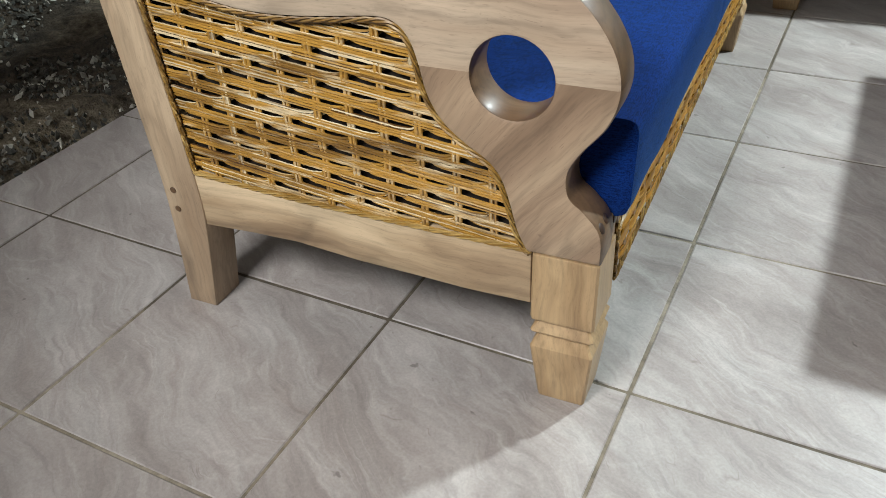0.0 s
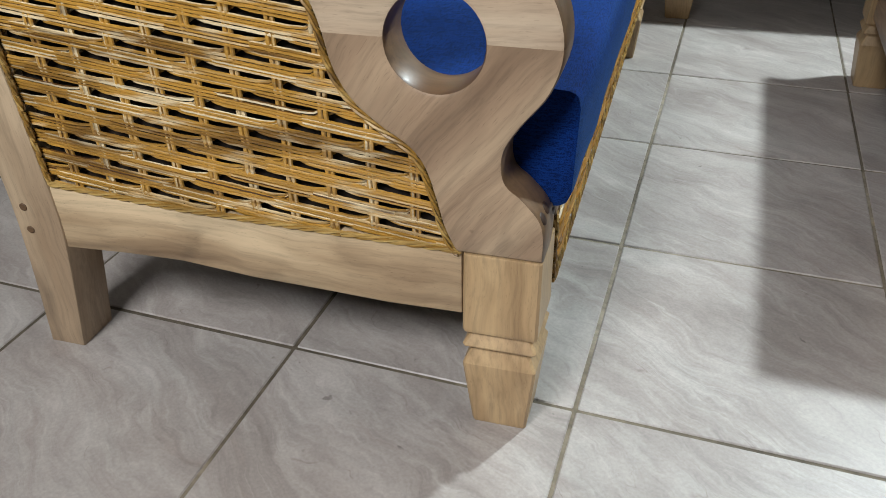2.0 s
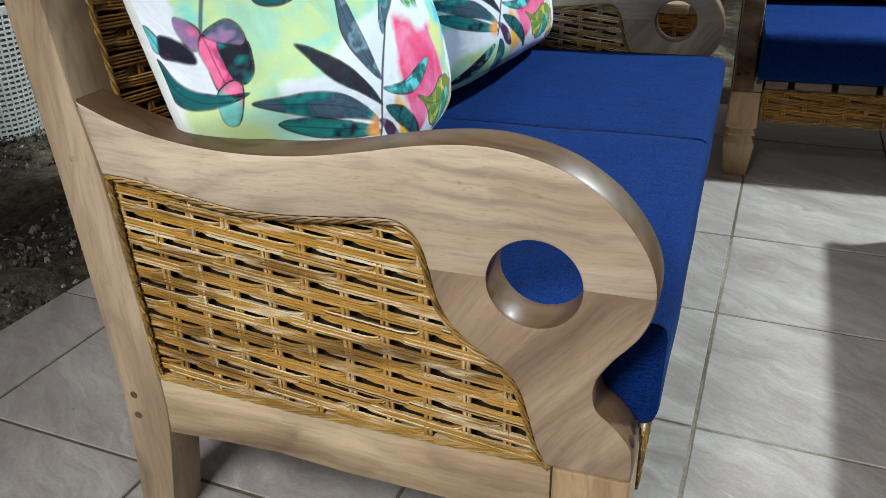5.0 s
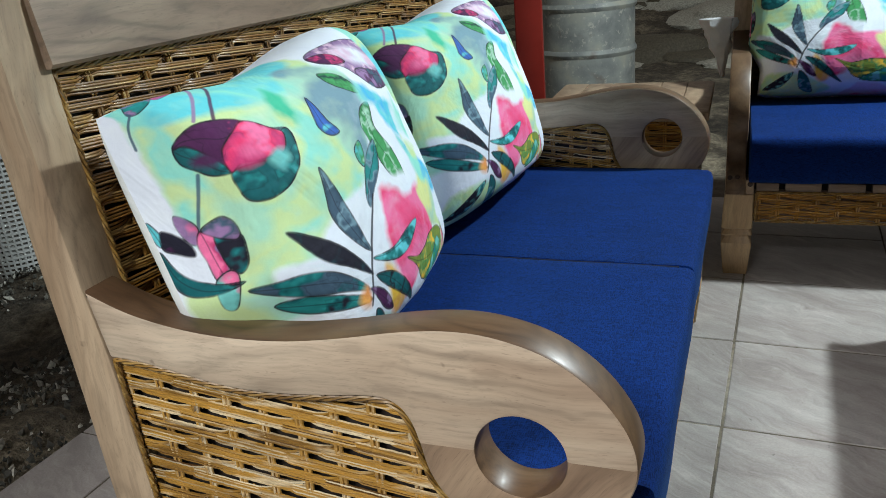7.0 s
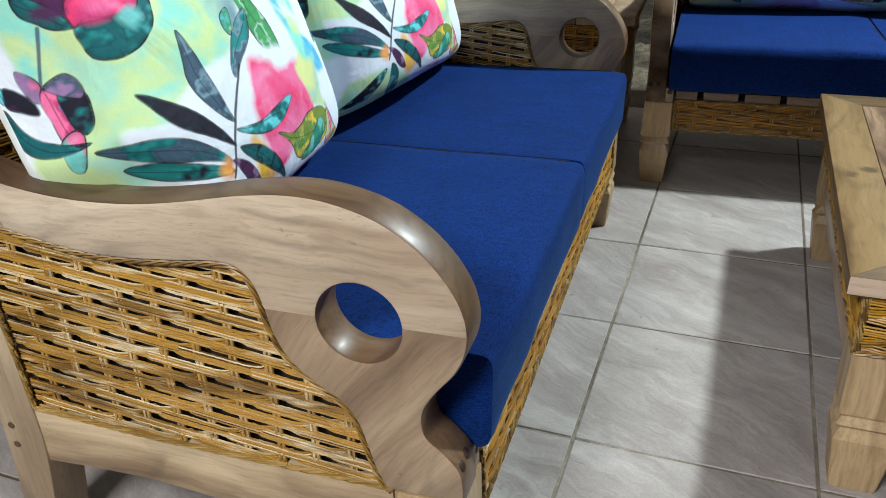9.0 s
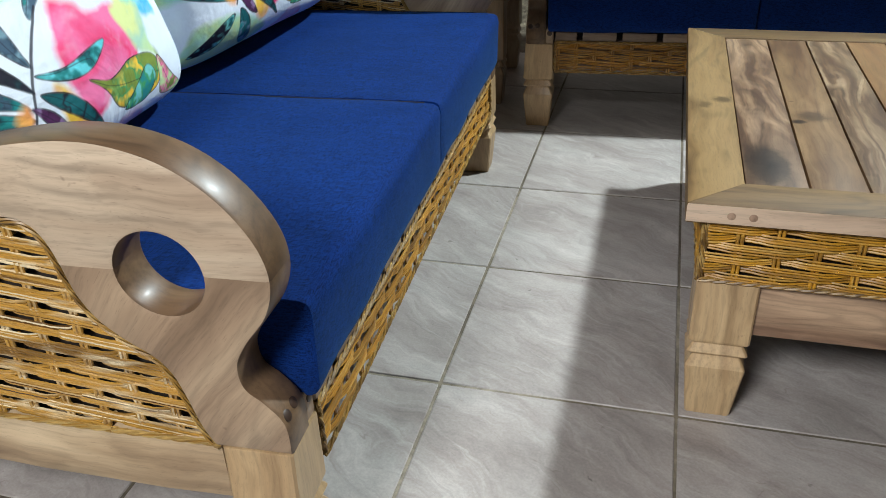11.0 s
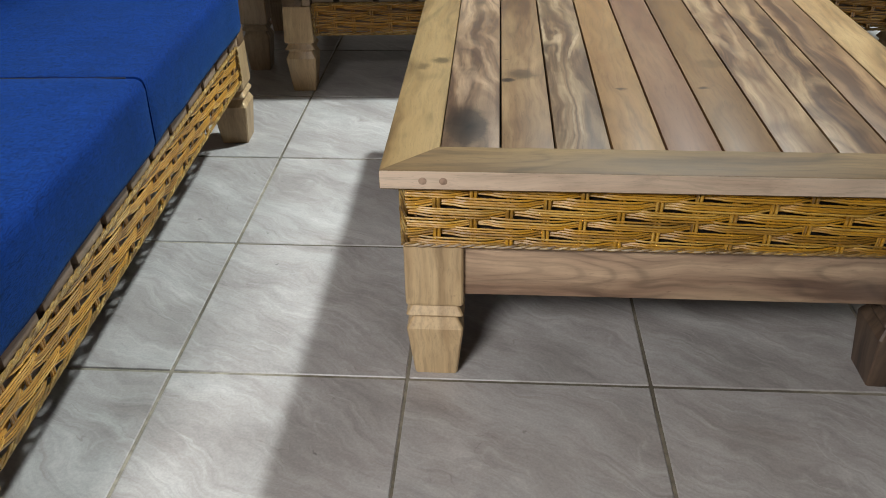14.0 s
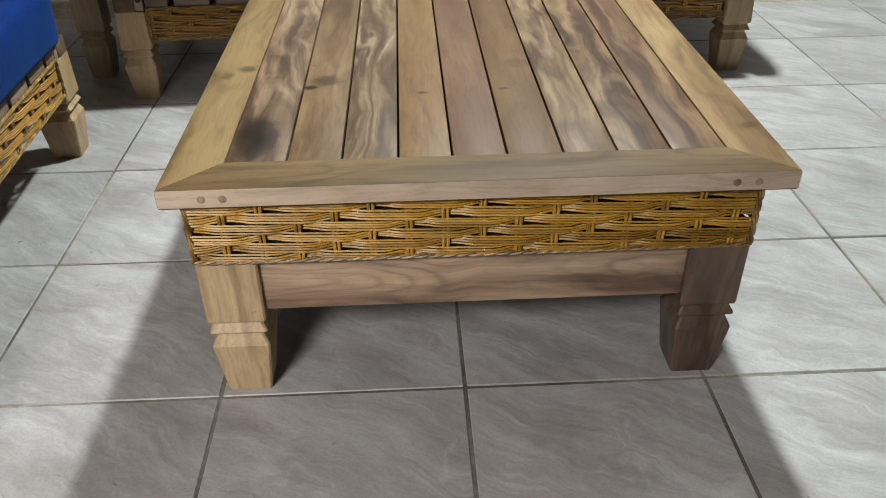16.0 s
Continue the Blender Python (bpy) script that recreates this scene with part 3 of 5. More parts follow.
# ---- sofas ----
ARM_TOP = ((0.722, 0.641), (0.665, 0.618), (0.60, 0.6035), (0.53, 0.597), (0.455, 0.599), (0.385, 0.6085), (0.31, 0.623), (0.25, 0.629), (0.20, 0.6245), (0.148, 0.6075), (0.1025, 0.5745), (0.070, 0.529), (0.060, 0.485), (0.0715, 0.443), (0.100, 0.404), (0.1145, 0.375), (0.112, 0.345), (0.093, 0.327), (0.075, 0.306), (0.069, 0.285), (0.069, 0.253))
ARM_IN = ((0.159, 0.253), (0.166, 0.256), (0.178, 0.283), (0.187, 0.318), (0.198, 0.352), (0.215, 0.374), (0.245, 0.394), (0.272, 0.418), (0.290, 0.450), (0.299, 0.488), (0.308, 0.515), (0.324, 0.533), (0.350, 0.538), (0.41, 0.532), (0.475, 0.527), (0.535, 0.528), (0.60, 0.538), (0.655, 0.548), (0.706, 0.552))


def cut(poly, z, keep_above):
    """The part of an outline above or below a level."""
    out = []
    for a, b in zip(poly, poly[1:] + poly[:1]):
        ina, inb = (a.y >= z) == keep_above, (b.y >= z) == keep_above
        if ina:
            out.append(a)
        if ina != inb:
            f = (z - a.y) / (b.y - a.y)
            out.append(a.lerp(b, f))
    return out


def arm_outline():
    return spline(ARM_TOP, 6) + spline(ARM_IN, 5)


def ring2(cy, cz, r, n=48):
    return [Vector((cy + r * math.cos(2 * math.pi * k / n), cz + r * math.sin(2 * math.pi * k / n))) for k in range(n)]


def split_arm(hy, hz, hr, JOINT):
    """The arm is glued up from a long upper board and a short stile; the round hole crosses their joint."""
    full = arm_outline()
    hole = ring2(hy, hz, hr, 48)
    above, below = cut(full, JOINT, True), cut(full, JOINT, False)

    def notch(poly, upper):
        # run round the joint, stepping round the hole where the joint crosses it
        dy = math.sqrt(max(hr ** 2 - (JOINT - hz) ** 2, 0))
        a, b = hy - dy, hy + dy
        arc = [p for p in hole if (p.y > JOINT) == upper and abs(p.y - JOINT) > 5e-4]
        out = []
        for p, q in zip(poly, poly[1:] + poly[:1]):
            out.append(p)
            if abs(p.y - JOINT) < 1e-6 and abs(q.y - JOINT) < 1e-6 and min(p.x, q.x) < a and max(p.x, q.x) > b:
                arc_s = sorted(arc, key=lambda v: math.atan2((v.y - hz) * (1 if upper else -1), v.x - hy), reverse=q.x > p.x)
                ends = [Vector((a, JOINT)), Vector((b, JOINT))]
                if q.x < p.x:
                    ends = ends[::-1]
                out += [ends[0]] + arc_s + [ends[1]]
        return out
    return notch(above, True), notch(below, False)


def back_post(x0, x1):
    """The rear post: a foot that splays back, upright by the rail and raked above the arm."""
    front = ((0.716, 0.0), (0.690, 0.17), (0.688, 0.26), (0.698, 0.42), (0.708, 0.55), (0.722, 0.64), (0.738, 0.78), (0.756, 0.965), (0.758, 0.985))
    rear = ((0.806, 0.99), (0.806, 0.965), (0.790, 0.78), (0.779, 0.64), (0.771, 0.54), (0.761, 0.36), (0.756, 0.20), (0.770, 0.0))
    return board(spline(front, 4) + spline(rear, 4), [], x0, x1, 0.003)


def cushion(w, d, h):
    """A foam seat pad: soft edges, a slight crown and a little sag at the seams."""
    nx, ny, nz = 22, 22, 8
    bm = bmesh.new()
    rings = []
    rad, radx = 0.020, 0.005

    def place(a, b, c):
        # a, b, c in -1..1: rounded box with a crown
        x, y, z = a * w / 2, b * d / 2, c * h / 2
        ix, iy, iz = w / 2 - radx, d / 2 - rad, h / 2 - rad
        q = Vector((max(abs(x) - ix, 0) * rad / radx, max(abs(y) - iy, 0), max(abs(z) - iz, 0)))
        if q.length > 1e-9:
            q = q.normalized() * rad
            q.x *= radx / rad
        p = Vector((math.copysign(min(abs(x), ix) + q.x, x), math.copysign(min(abs(y), iy) + q.y, y), math.copysign(min(abs(z), iz) + q.z, z)))
        if c > 0:
            p.z += 0.006 * (1 - a * a) * (1 - b * b) * c
        p.y -= 0.004 * (1 - c * c) * (1 if b < 0 else -1) * (1 - a ** 4)
        # the front face leans back towards its foot
        p.y += 0.006 * (1 - c) / 2 * max(-b, 0)
        p += Vector((0, 0.0022, 0.0022)) * noise.noise(Vector((x * 9, y * 9, z * 9 + 5)))
        return p
    steps = lambda n: [math.sin((i / n - 0.5) * math.pi) for i in range(n + 1)]
    cache = {}

    def vert(a, b, c):
        key = (round(a, 5), round(b, 5), round(c, 5))
        if key not in cache:
            cache[key] = bm.verts.new(place(a, b, c))
        return cache[key]
    A, B, C = steps(nx), steps(ny), steps(nz)
    for s in (-1, 1):
        for a0, a1 in zip(A, A[1:]):
            for b0, b1 in zip(B, B[1:]):
                bm.faces.new([vert(a0, b0, s), vert(a1, b0, s), vert(a1, b1, s), vert(a0, b1, s)])
            for c0, c1 in zip(C, C[1:]):
                bm.faces.new([vert(a0, s, c0), vert(a1, s, c0), vert(a1, s, c1), vert(a0, s, c1)])
        for b0, b1 in zip(B, B[1:]):
            for c0, c1 in zip(C, C[1:]):
                bm.faces.new([vert(s, b0, c0), vert(s, b1, c0), vert(s, b1, c1), vert(s, b0, c1)])
    return bm


def make_sofa(m, length, label, skew=0.0):
    # handmade: the far arm stands a little forward of square
    SKEW[0] = skew
    sofa = thing("sofa", m, label, "sofa", "sofas of the set")
    panel = spline(ARM_IN, 5) + [Vector((0.690, 0.262)), Vector((0.50, 0.252)), Vector((0.30, 0.250))]
    for side, (xa, xb, xl) in enumerate(((0.0, 0.056, 0.037), (length - 0.056, length, length - 0.037))):
        flip = -1 if side == 0 else 1
        joint = 0.487 if side == 0 else 0.505
        upper, lower = split_arm(*((0.1835, 0.484, 0.0495) if side == 0 else (0.174, 0.502, 0.0485)), joint)
        face = xa if side == 0 else xb
        for name, shape, mat, label in (("armrest", upper, wood_arm, ""), ("front_stile", lower, wood_stile, "browner curved stile with diagonal grain")):
            piece = part(name, board(shape, [], xa, xb, 0.005, joint), mat, sofa, label)
            # the sawn edges have darker tones than the faces
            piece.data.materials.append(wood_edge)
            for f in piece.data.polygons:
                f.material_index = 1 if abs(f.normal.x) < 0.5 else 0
        part("leg", leg_block(xl, 0.1125, 0.086, 0.087, 0.2525, -flip * 0.0055), wood_leg, sofa, angle=8)
        cx0, cx1 = (0.0565, 0.0795) if side == 0 else (length - 0.0795, length - 0.0565)
        part("corner_block", box((cx0, 0.0715, 0.2528), (cx1, 0.140, 0.296), 0.003), wood_stile, sofa)
        part("dowel", cyl(bmesh.new(), ((cx0 + cx1) / 2, 0.0713, 0.284), (0, -1, 0), 0.0075, 0.003), wood_dowel, sofa, "dark dowel end")
        part("back_post", back_post(xa - (0 if side == 0 else 0.010), xb + (0.010 if side == 0 else 0)), wood_post, sofa)
        rail = [Vector((0.158, 0.167)), Vector((0.158, 0.254))] + [Vector(p) for p in ((0.30, 0.252), (0.50, 0.253), (0.691, 0.262), (0.691, 0.171), (0.60, 0.176), (0.52, 0.178), (0.42, 0.170), (0.33, 0.168), (0.25, 0.165))]
        rx0, rx1 = (xa + 0.003, xa + 0.036) if side == 0 else (xb - 0.036, xb - 0.003)
        part("side_rail", board(rail, [], rx0, rx1, 0.004), wood_rail, sofa)
        # woven side panel
        wx = xa + 0.016 if side == 0 else xb - 0.016
        st, sk = weave(lambda s, z, d: (wx + flip * d, s, z), 0.1639, 0.712, 0.2362, 0.556, 0.0486, 0.0151, 4, -1, panel, 1, seed=3 + side, flow=-1, **TWILL)
        wv = part("woven_panel", st, rattan_gold, sofa, "varnished rattan woven in a twill", "stuff")
        part("stake_work", sk, rattan_gold, wv, "", "stuff")
        loop = [(face - flip * 0.004, p.x, p.y) for p in inset(panel if area2(panel) > 0 else panel[::-1], 0.004)]
        part("braided_edge", braid(loop + loop[:1], (flip, 0, 0), 0.0021), rattan_cord, wv)
        wi = xb - 0.016 if side == 0 else xa + 0.016
        st, sk = weave(lambda s, z, d: (wi - flip * d, s, z), 0.1639, 0.712, 0.2362, 0.556, 0.0486, 0.0151, 4, -1, panel, 1, seed=30 + side, flow=-1, **TWILL)
        wv = part("woven_panel", st, rattan_gold, sofa, "varnished rattan woven in a twill", "stuff")
        part("stake_work", sk, rattan_gold, wv, "", "stuff")
        inner_face = xb if side == 0 else xa
        loop = [(inner_face + flip * 0.004, p.x, p.y) for p in inset(panel if area2(panel) > 0 else panel[::-1], 0.004)]
        part("braided_edge", braid(loop + loop[:1], (-flip, 0, 0), 0.0024), rattan_cord, wv)
        # added sheet, coloured as the shade inside the panel
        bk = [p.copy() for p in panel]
        part("backing", board(bk, [], wx - 0.002 - flip * 0.013, wx + 0.002 - flip * 0.013, 0.0005), wood_gap_shade, sofa, "near-black sheet added for the shade between the strands")
        for y, z in ((0.736, 0.228), (0.7365, 0.194)):
            part("dowel", cyl(bmesh.new(), (face + flip * 0.0002, y, z), (flip, 0, 0), 0.0054, 0.003), wood_edge, sofa, "dark dowel end")
        for z, y, dx in ((0.302, 0.0728, 0.0125), (0.304, 0.0738, 0.0326)):
            part("dowel", cyl(bmesh.new(), (xa + (dx if side == 0 else 0.056 - dx), y + 0.0006, z), (0, -1, 0.6), 0.0072, 0.0024), wood_dowel, sofa, "dark dowel end")
    xi, xo = 0.081, length - 0.081
    # front apron
    part("front_rail", box((xi, 0.085, 0.178), (xo, 0.115, 0.262), 0.002), wood_long, sofa)
    st, sk = weave(lambda s, z, d: (s, 0.076 - d, z), xi + 0.012, xo - 0.012, 0.174, 0.262, 0.052, 0.0165, 4, 1, None, 0, seed=9)
    wv = part("woven_apron", st, rattan_long, sofa, "strip of woven golden rattan", "stuff")
    part("stake_work", sk, rattan_long, wv, "", "stuff")
    loop = [(xi + 0.004, 0.069, 0.174), (xo - 0.004, 0.069, 0.174), (xo - 0.004, 0.069, 0.26), (xi + 0.004, 0.069, 0.26)]
    part("braided_edge", braid(loop + loop[:1], (0, -1, 0), 0.0022), rattan_cord, wv)
    # seat rail blocks; a near-black ledge puts shade into the notches between them
    x, k = xi + 0.004, 0
    part("seat_ledge", box((xi, 0.098, 0.258), (xo, 0.13, 0.284), 0.002), wood_gap_shade, sofa)
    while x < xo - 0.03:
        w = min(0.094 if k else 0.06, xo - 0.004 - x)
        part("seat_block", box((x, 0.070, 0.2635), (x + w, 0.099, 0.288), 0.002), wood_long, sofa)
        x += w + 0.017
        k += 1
    part("seat_base", box((0.058, 0.131, 0.262), (length - 0.058, 0.70, 0.286), 0.002), wood_gap_shade, sofa)
    part("back_rail", box((0.056, 0.70, 0.20), (length - 0.056, 0.735, 0.285), 0.003), wood_long, sofa)
    # backrest
    tilt = 0.118

    def back(s, z, d):
        return (s, 0.706 + (z - 0.45) * tilt - d, z)
    top = bmesh.new()
    ring = [(0.738, 0.905), (0.742, 0.900), (0.772, 0.900), (0.778, 0.906), (0.789, 0.976), (0.785, 0.983), (0.756, 0.985), (0.750, 0.980)]
    add_loft(top, [[(x, y, z) for y, z in ring] for x in np.linspace(0.057, length - 0.057, 8)])
    part("top_rail", top, wood_long, sofa, "wide reddish-brown top rail")
    st, sk = weave(back, 0.072, length - 0.072, 0.30, 0.898, 0.052, 0.0155, 4, 1, None, 0, seed=12)
    wv = part("woven_back", st, rattan_back, sofa, "rattan backrest woven in a twill", "stuff")
    part("stake_work", sk, rattan_back, wv, "", "stuff")
    a, b = 0.068, length - 0.068
    loop = [back(a, 0.30, 0.006), back(b, 0.30, 0.006), back(b, 0.896, 0.006), back(a, 0.896, 0.006)]
    part("braided_edge", braid(loop + loop[:1], (0, -1, 0.1), 0.0024), rattan_cord, wv)
    # the same added sheet, for shade behind the back's weave
    bm = bmesh.new()
    add_loft(bm, [[back(x, 0.29, -0.012), back(x, 0.905, -0.012), back(x, 0.905, -0.016), back(x, 0.29, -0.016)] for x in (0.058, length - 0.058)])
    part("backing", bm, wood_gap_shade, sofa, "near-black sheet added for the shade between the strands")
    SKEW[0] = 0.0
    return sofa


def seat_cushions(m, length, seats, group, skew=0.0):
    xi, xo = 0.062, length - 0.062
    span = (xo - xi) / seats
    d, h = 0.655, 0.136
    out = 0.046
    for i in range(seats):
        pad = thing("seat_cushion", m @ pose(xi + span * (i + 0.5), out - skew * span * (i + 0.5) + d / 2, 0.2895 + h / 2, 0, 0, -math.degrees(skew)), "navy blue canvas seat cushion with boxed corners", "cushion", group)
        part("cover", cushion(span - 0.0006, d, h), navy, pad)
        piping = bmesh.new()
        x = span / 2 - 0.004
        add_tube(piping, [(x, -d / 2 + 0.03 + k * (d - 0.06) / 12, h / 2 - 0.0015) for k in range(13)], 0.0022, 5)
        part("piping", piping, navy_dark, pad, "dark stitched seam")


A3 = 3.0
SOFA1 = pose(0.004, -0.007, 0, 0, 0, A3) @ pose(0, -0.446, 0, 0, 0, 90)
SOFA2 = pose(0, 0, 0, 0, 0, A3) @ pose(0.0005, 1.162, 0)
LEN1, LEN2 = 1.408, 1.805
make_sofa(SOFA1, LEN1, "two-seat suar wood sofa with rattan panels and scrolled arms", 0.0138)
make_sofa(SOFA2, LEN2, "three-seat suar wood sofa with rattan apron in shade")
seat_cushions(SOFA1, LEN1, 2, "cushions of the two-seat sofa", 0.013)
seat_cushions(SOFA2, LEN2, 3, "cushions of the three-seat sofa")

# ---- printed pillows ----
PW, PH, PT = 0.66, 0.445, 0.18


def half_curve(half, bend, puff):
    """A plump section, stepped by its own length: share of the length, place across, fullness."""
    th = np.linspace(-math.pi / 2, math.pi / 2, 4001)
    x = np.sign(np.sin(th)) * np.abs(np.sin(th)) ** bend
    h = np.clip(np.cos(th), 0, 1) ** puff
    run = np.concatenate([[0], np.cumsum(np.hypot(np.diff(x * half), np.diff(h * PT * 0.9)))])
    return run / run[-1], x, h, run[-1]


ACROSS, UPWARD = half_curve(PW / 2, 0.75, 0.42), half_curve(PH / 2, 0.78, 0.55)
AW, AH = ACROSS[3], UPWARD[3]


def ripple(S, T, a, b, c):
    """Smooth noise sampled coarsely and spread over the grid."""
    gs, gt = np.linspace(0, 1, 61), np.linspace(0, 1, 46)
    g = np.array([[noise.noise(Vector((u * a, v * b, c))) for u in gs] for v in gt])
    x, y = np.clip(S * 60, 0, 59.999), np.clip(T * 45, 0, 44.999)
    i, j = x.astype(int), y.astype(int)
    fx, fy = x - i, y - j
    fx, fy = fx * fx * (3 - 2 * fx), fy * fy * (3 - 2 * fy)
    return (g[j, i] * (1 - fx) + g[j, i + 1] * fx) * (1 - fy) + (g[j + 1, i] * (1 - fx) + g[j + 1, i + 1] * fx) * fy


def pillow_point(s, t, x, hx, z, hz):
    """Places on the pillow's front: across, depth towards -y, up."""
    h = PT * hx * hz * (1 - 0.3 * np.clip(x * 1.2, 0, 1)) * (1 + 0.05 * ripple(s, t, 4, 3, 2) + 0.025 * ripple(s, t, 11, 8, 5))
    # one corner pulled up, the top edge sagging beside it
    across = x * PW / 2 * (1 - 0.03 * (1 - z * z) - 0.02 * np.abs(z) ** 7) * np.where(x > 0, 0.92, 1) - 0.013 * z * np.minimum(x, 0) - 0.010 * z * np.maximum(x, 0)
    up = z * PH / 2 * (1 - 0.04 * (1 - x * x) - 0.07 * np.abs(x) ** 7) + 0.020 * ((z + 1) / 2) ** 2 * np.sin(math.pi * 0.9 * (x - 0.08))
    # pressed against the arm below its top
    press = np.clip((-0.15 - z) / 0.5, 0, 1)
    across = across * np.where(x < 0, 1 - 0.15 * press * press * (3 - 2 * press), 1)
    return across, -h, up


def fbm(S, T, scale, seed, octaves=4):
    """Smooth value noise on arrays."""
    rs = np.random.RandomState(seed)
    out, amp, tot = np.zeros_like(S), 1.0, 0.0
    for o in range(octaves):
        k = scale * 2 ** o
        n = int(k) + 3
        g = rs.rand(n, n)
        x, y = np.clip(S, 0, 1) * k, np.clip(T, 0, 1) * k
        i, j = x.astype(int), y.astype(int)
        fx, fy = x - i, y - j
        fx, fy = fx * fx * (3 - 2 * fx), fy * fy * (3 - 2 * fy)
        v = (g[i, j] * (1 - fx) + g[i + 1, j] * fx) * (1 - fy) + (g[i, j + 1] * (1 - fx) + g[i + 1, j + 1] * fx) * fy
        out, tot, amp = out + v * amp, tot + amp, amp * 0.5
    return out / tot


def paint_print(S, T):
    """A watercolour print of blossoms and leaves: s across, t up."""
    X, Y = S * AW, T * AH
    col = np.ones(S.shape + (3,)) * np.array(WHITE)
    wob, wob2 = (fbm(S, T, 14, 2) - 0.5) * 0.012, (fbm(S, T, 14, 3) - 0.5) * 0.012
    cloud, fine, speck = fbm(S, T, 7, 6), fbm(S, T, 34, 9, 3), fbm(S, T, 90, 4, 2)

    def outline(pts):
        return [(p.x, p.y) for p in spline([Vector((a * AW, b * AH)) for a, b in pts], 5, True)]

    def window(pts, pad):
        xs, ys = [p[0] for p in pts], [p[1] for p in pts]
        i = np.searchsorted(S[0] * AW, (min(xs) - pad, max(xs) + pad))
        j = np.searchsorted(T[:, 0] * AH, (min(ys) - pad, max(ys) + pad))
        return slice(j[0], j[1]), slice(i[0], i[1])

    def away(pts, x, y, closed=True):
        """Distance to an outline and whether each place is inside it."""
        best, ins = np.full(x.shape, 9.0), np.zeros(x.shape, bool)
        for (ax, ay), (bx, by) in zip(pts, pts[1:] + (pts[:1] if closed else [])):
            k = np.clip(((x - ax) * (bx - ax) + (y - ay) * (by - ay)) / max((bx - ax) ** 2 + (by - ay) ** 2, 1e-12), 0, 1)
            best = np.minimum(best, np.hypot(x - ax - k * (bx - ax), y - ay - k * (by - ay)))
            if ay != by:
                ins ^= ((ay > y) != (by > y)) & (x < (bx - ax) * (y - ay) / (by - ay) + ax)
        return best, ins

    def tones(w, a, b, c, sharp, mottle):
        k = np.clip(0.5 + sharp * (cloud[w] - 0.5) + mottle * (fine[w] - 0.5), 0, 1)[..., None]
        a, b, c = np.array(a), np.array(b), np.array(c)
        return np.where(k < 0.5, a * (1 - 2 * k) + b * 2 * k, b * (2 - 2 * k) + c * (2 * k - 1))

    def field(pts, a, b, c):
        """A wash that bleeds into the cloth."""
        pts = outline(pts)
        w = window(pts, 0.03)
        d, ins = away(pts, X[w] + wob[w] * 1.5, Y[w] + wob2[w] * 1.5)
        m = np.clip(0.5 + np.where(ins, d, -d) / 0.012 + (fine[w] - 0.5) * 0.9, 0, 1) * np.clip(1.3 - 0.6 * fine[w], 0, 1)
        col[w] = col[w] * (1 - m[..., None]) + tones(w, a, b, c, 3.6, 0.5) * m[..., None]

    def petal(pts, a, b, c):
        """A crisp wet patch with a darker drying line round it."""
        pts = outline(pts)
        w = window(pts, 0.01)
        d, ins = away(pts, X[w] + wob[w] * 0.3, Y[w] + wob2[w] * 0.3)
        m = np.clip(0.5 + np.where(ins, d, -d) / 0.003, 0, 1)[..., None]
        paint = tones(w, a, b, c, 4.4, 3.6) * (0.86 + 0.28 * speck[w])[..., None]
        # pigment creeps to the edge, backruns bloom inside
        creep = np.clip(1 - d / 0.010, 0, 1) ** 2 * np.clip(fine[w] * 3 - 1, 0, 1)
        bloom = np.clip(1 - np.abs(fine[w] - 0.5) / 0.035, 0, 1) * np.clip(cloud[w] * 3 - 1, 0, 1)
        paint = paint * (1 - 0.60 * creep - 0.34 * bloom)[..., None]
        wash = np.clip((fine[w] - 0.60) * 6, 0, 0.5)[..., None]
        paint = paint * (1 - wash) + (0.45 * paint + 0.55 * np.array(c)) * wash
        rim = (np.clip(1 - d / 0.0022, 0, 1) * np.clip(cloud[w] * 2.4 - 0.5, 0.2, 1))[..., None]
        paint = paint * (1 - 0.75 * rim)
        col[w] = col[w] * (1 - m) + paint * m
        # a dry pen line: round the shape, and down the middle of a long leaf
        drawn = np.clip((0.0012 - d) / 0.0007, 0, 1) * np.clip(fine[w] * 3 - 0.7, 0.25, 0.95)
        k = max(range(len(pts)), key=lambda i: math.hypot(pts[i][0] - pts[0][0], pts[i][1] - pts[0][1]))
        reach = math.hypot(pts[k][0] - pts[0][0], pts[k][1] - pts[0][1])
        if reach * reach > 3.2 * abs(area2([Vector(p) for p in pts])):
            mid = [((pts[i][0] + pts[-i][0]) / 2, (pts[i][1] + pts[-i][1]) / 2) for i in range(1, len(pts) // 2)]
            v, _ = away([pts[0]] + mid, X[w], Y[w], False)
            drawn = np.maximum(drawn, np.clip((0.0011 - v) / 0.0007, 0, 1) * 0.6 * m[..., 0])
        drawn = drawn[..., None]
        col[w] = col[w] * (1 - drawn) + np.array(NIGHT) * 0.7 * drawn

    def line(pts, ink=None):
        pts = [(p.x, p.y) for p in spline([Vector((a * AW, b * AH)) for a, b in pts], 6)]
        w = window(pts, 0.01)
        d, ins = away(pts, X[w] + wob[w] * 0.3, Y[w] + wob2[w] * 0.3, False)
        m = np.clip((0.0030 - d) / 0.0016, 0, 1)[..., None] * 0.9
        col[w] = col[w] * (1 - m) + np.array(ink or SLATE) * m

    lay_print(field, petal, line)
    return np.clip(col * (0.95 + 0.1 * fbm(S, T, 22, 5))[..., None], 0, 1)


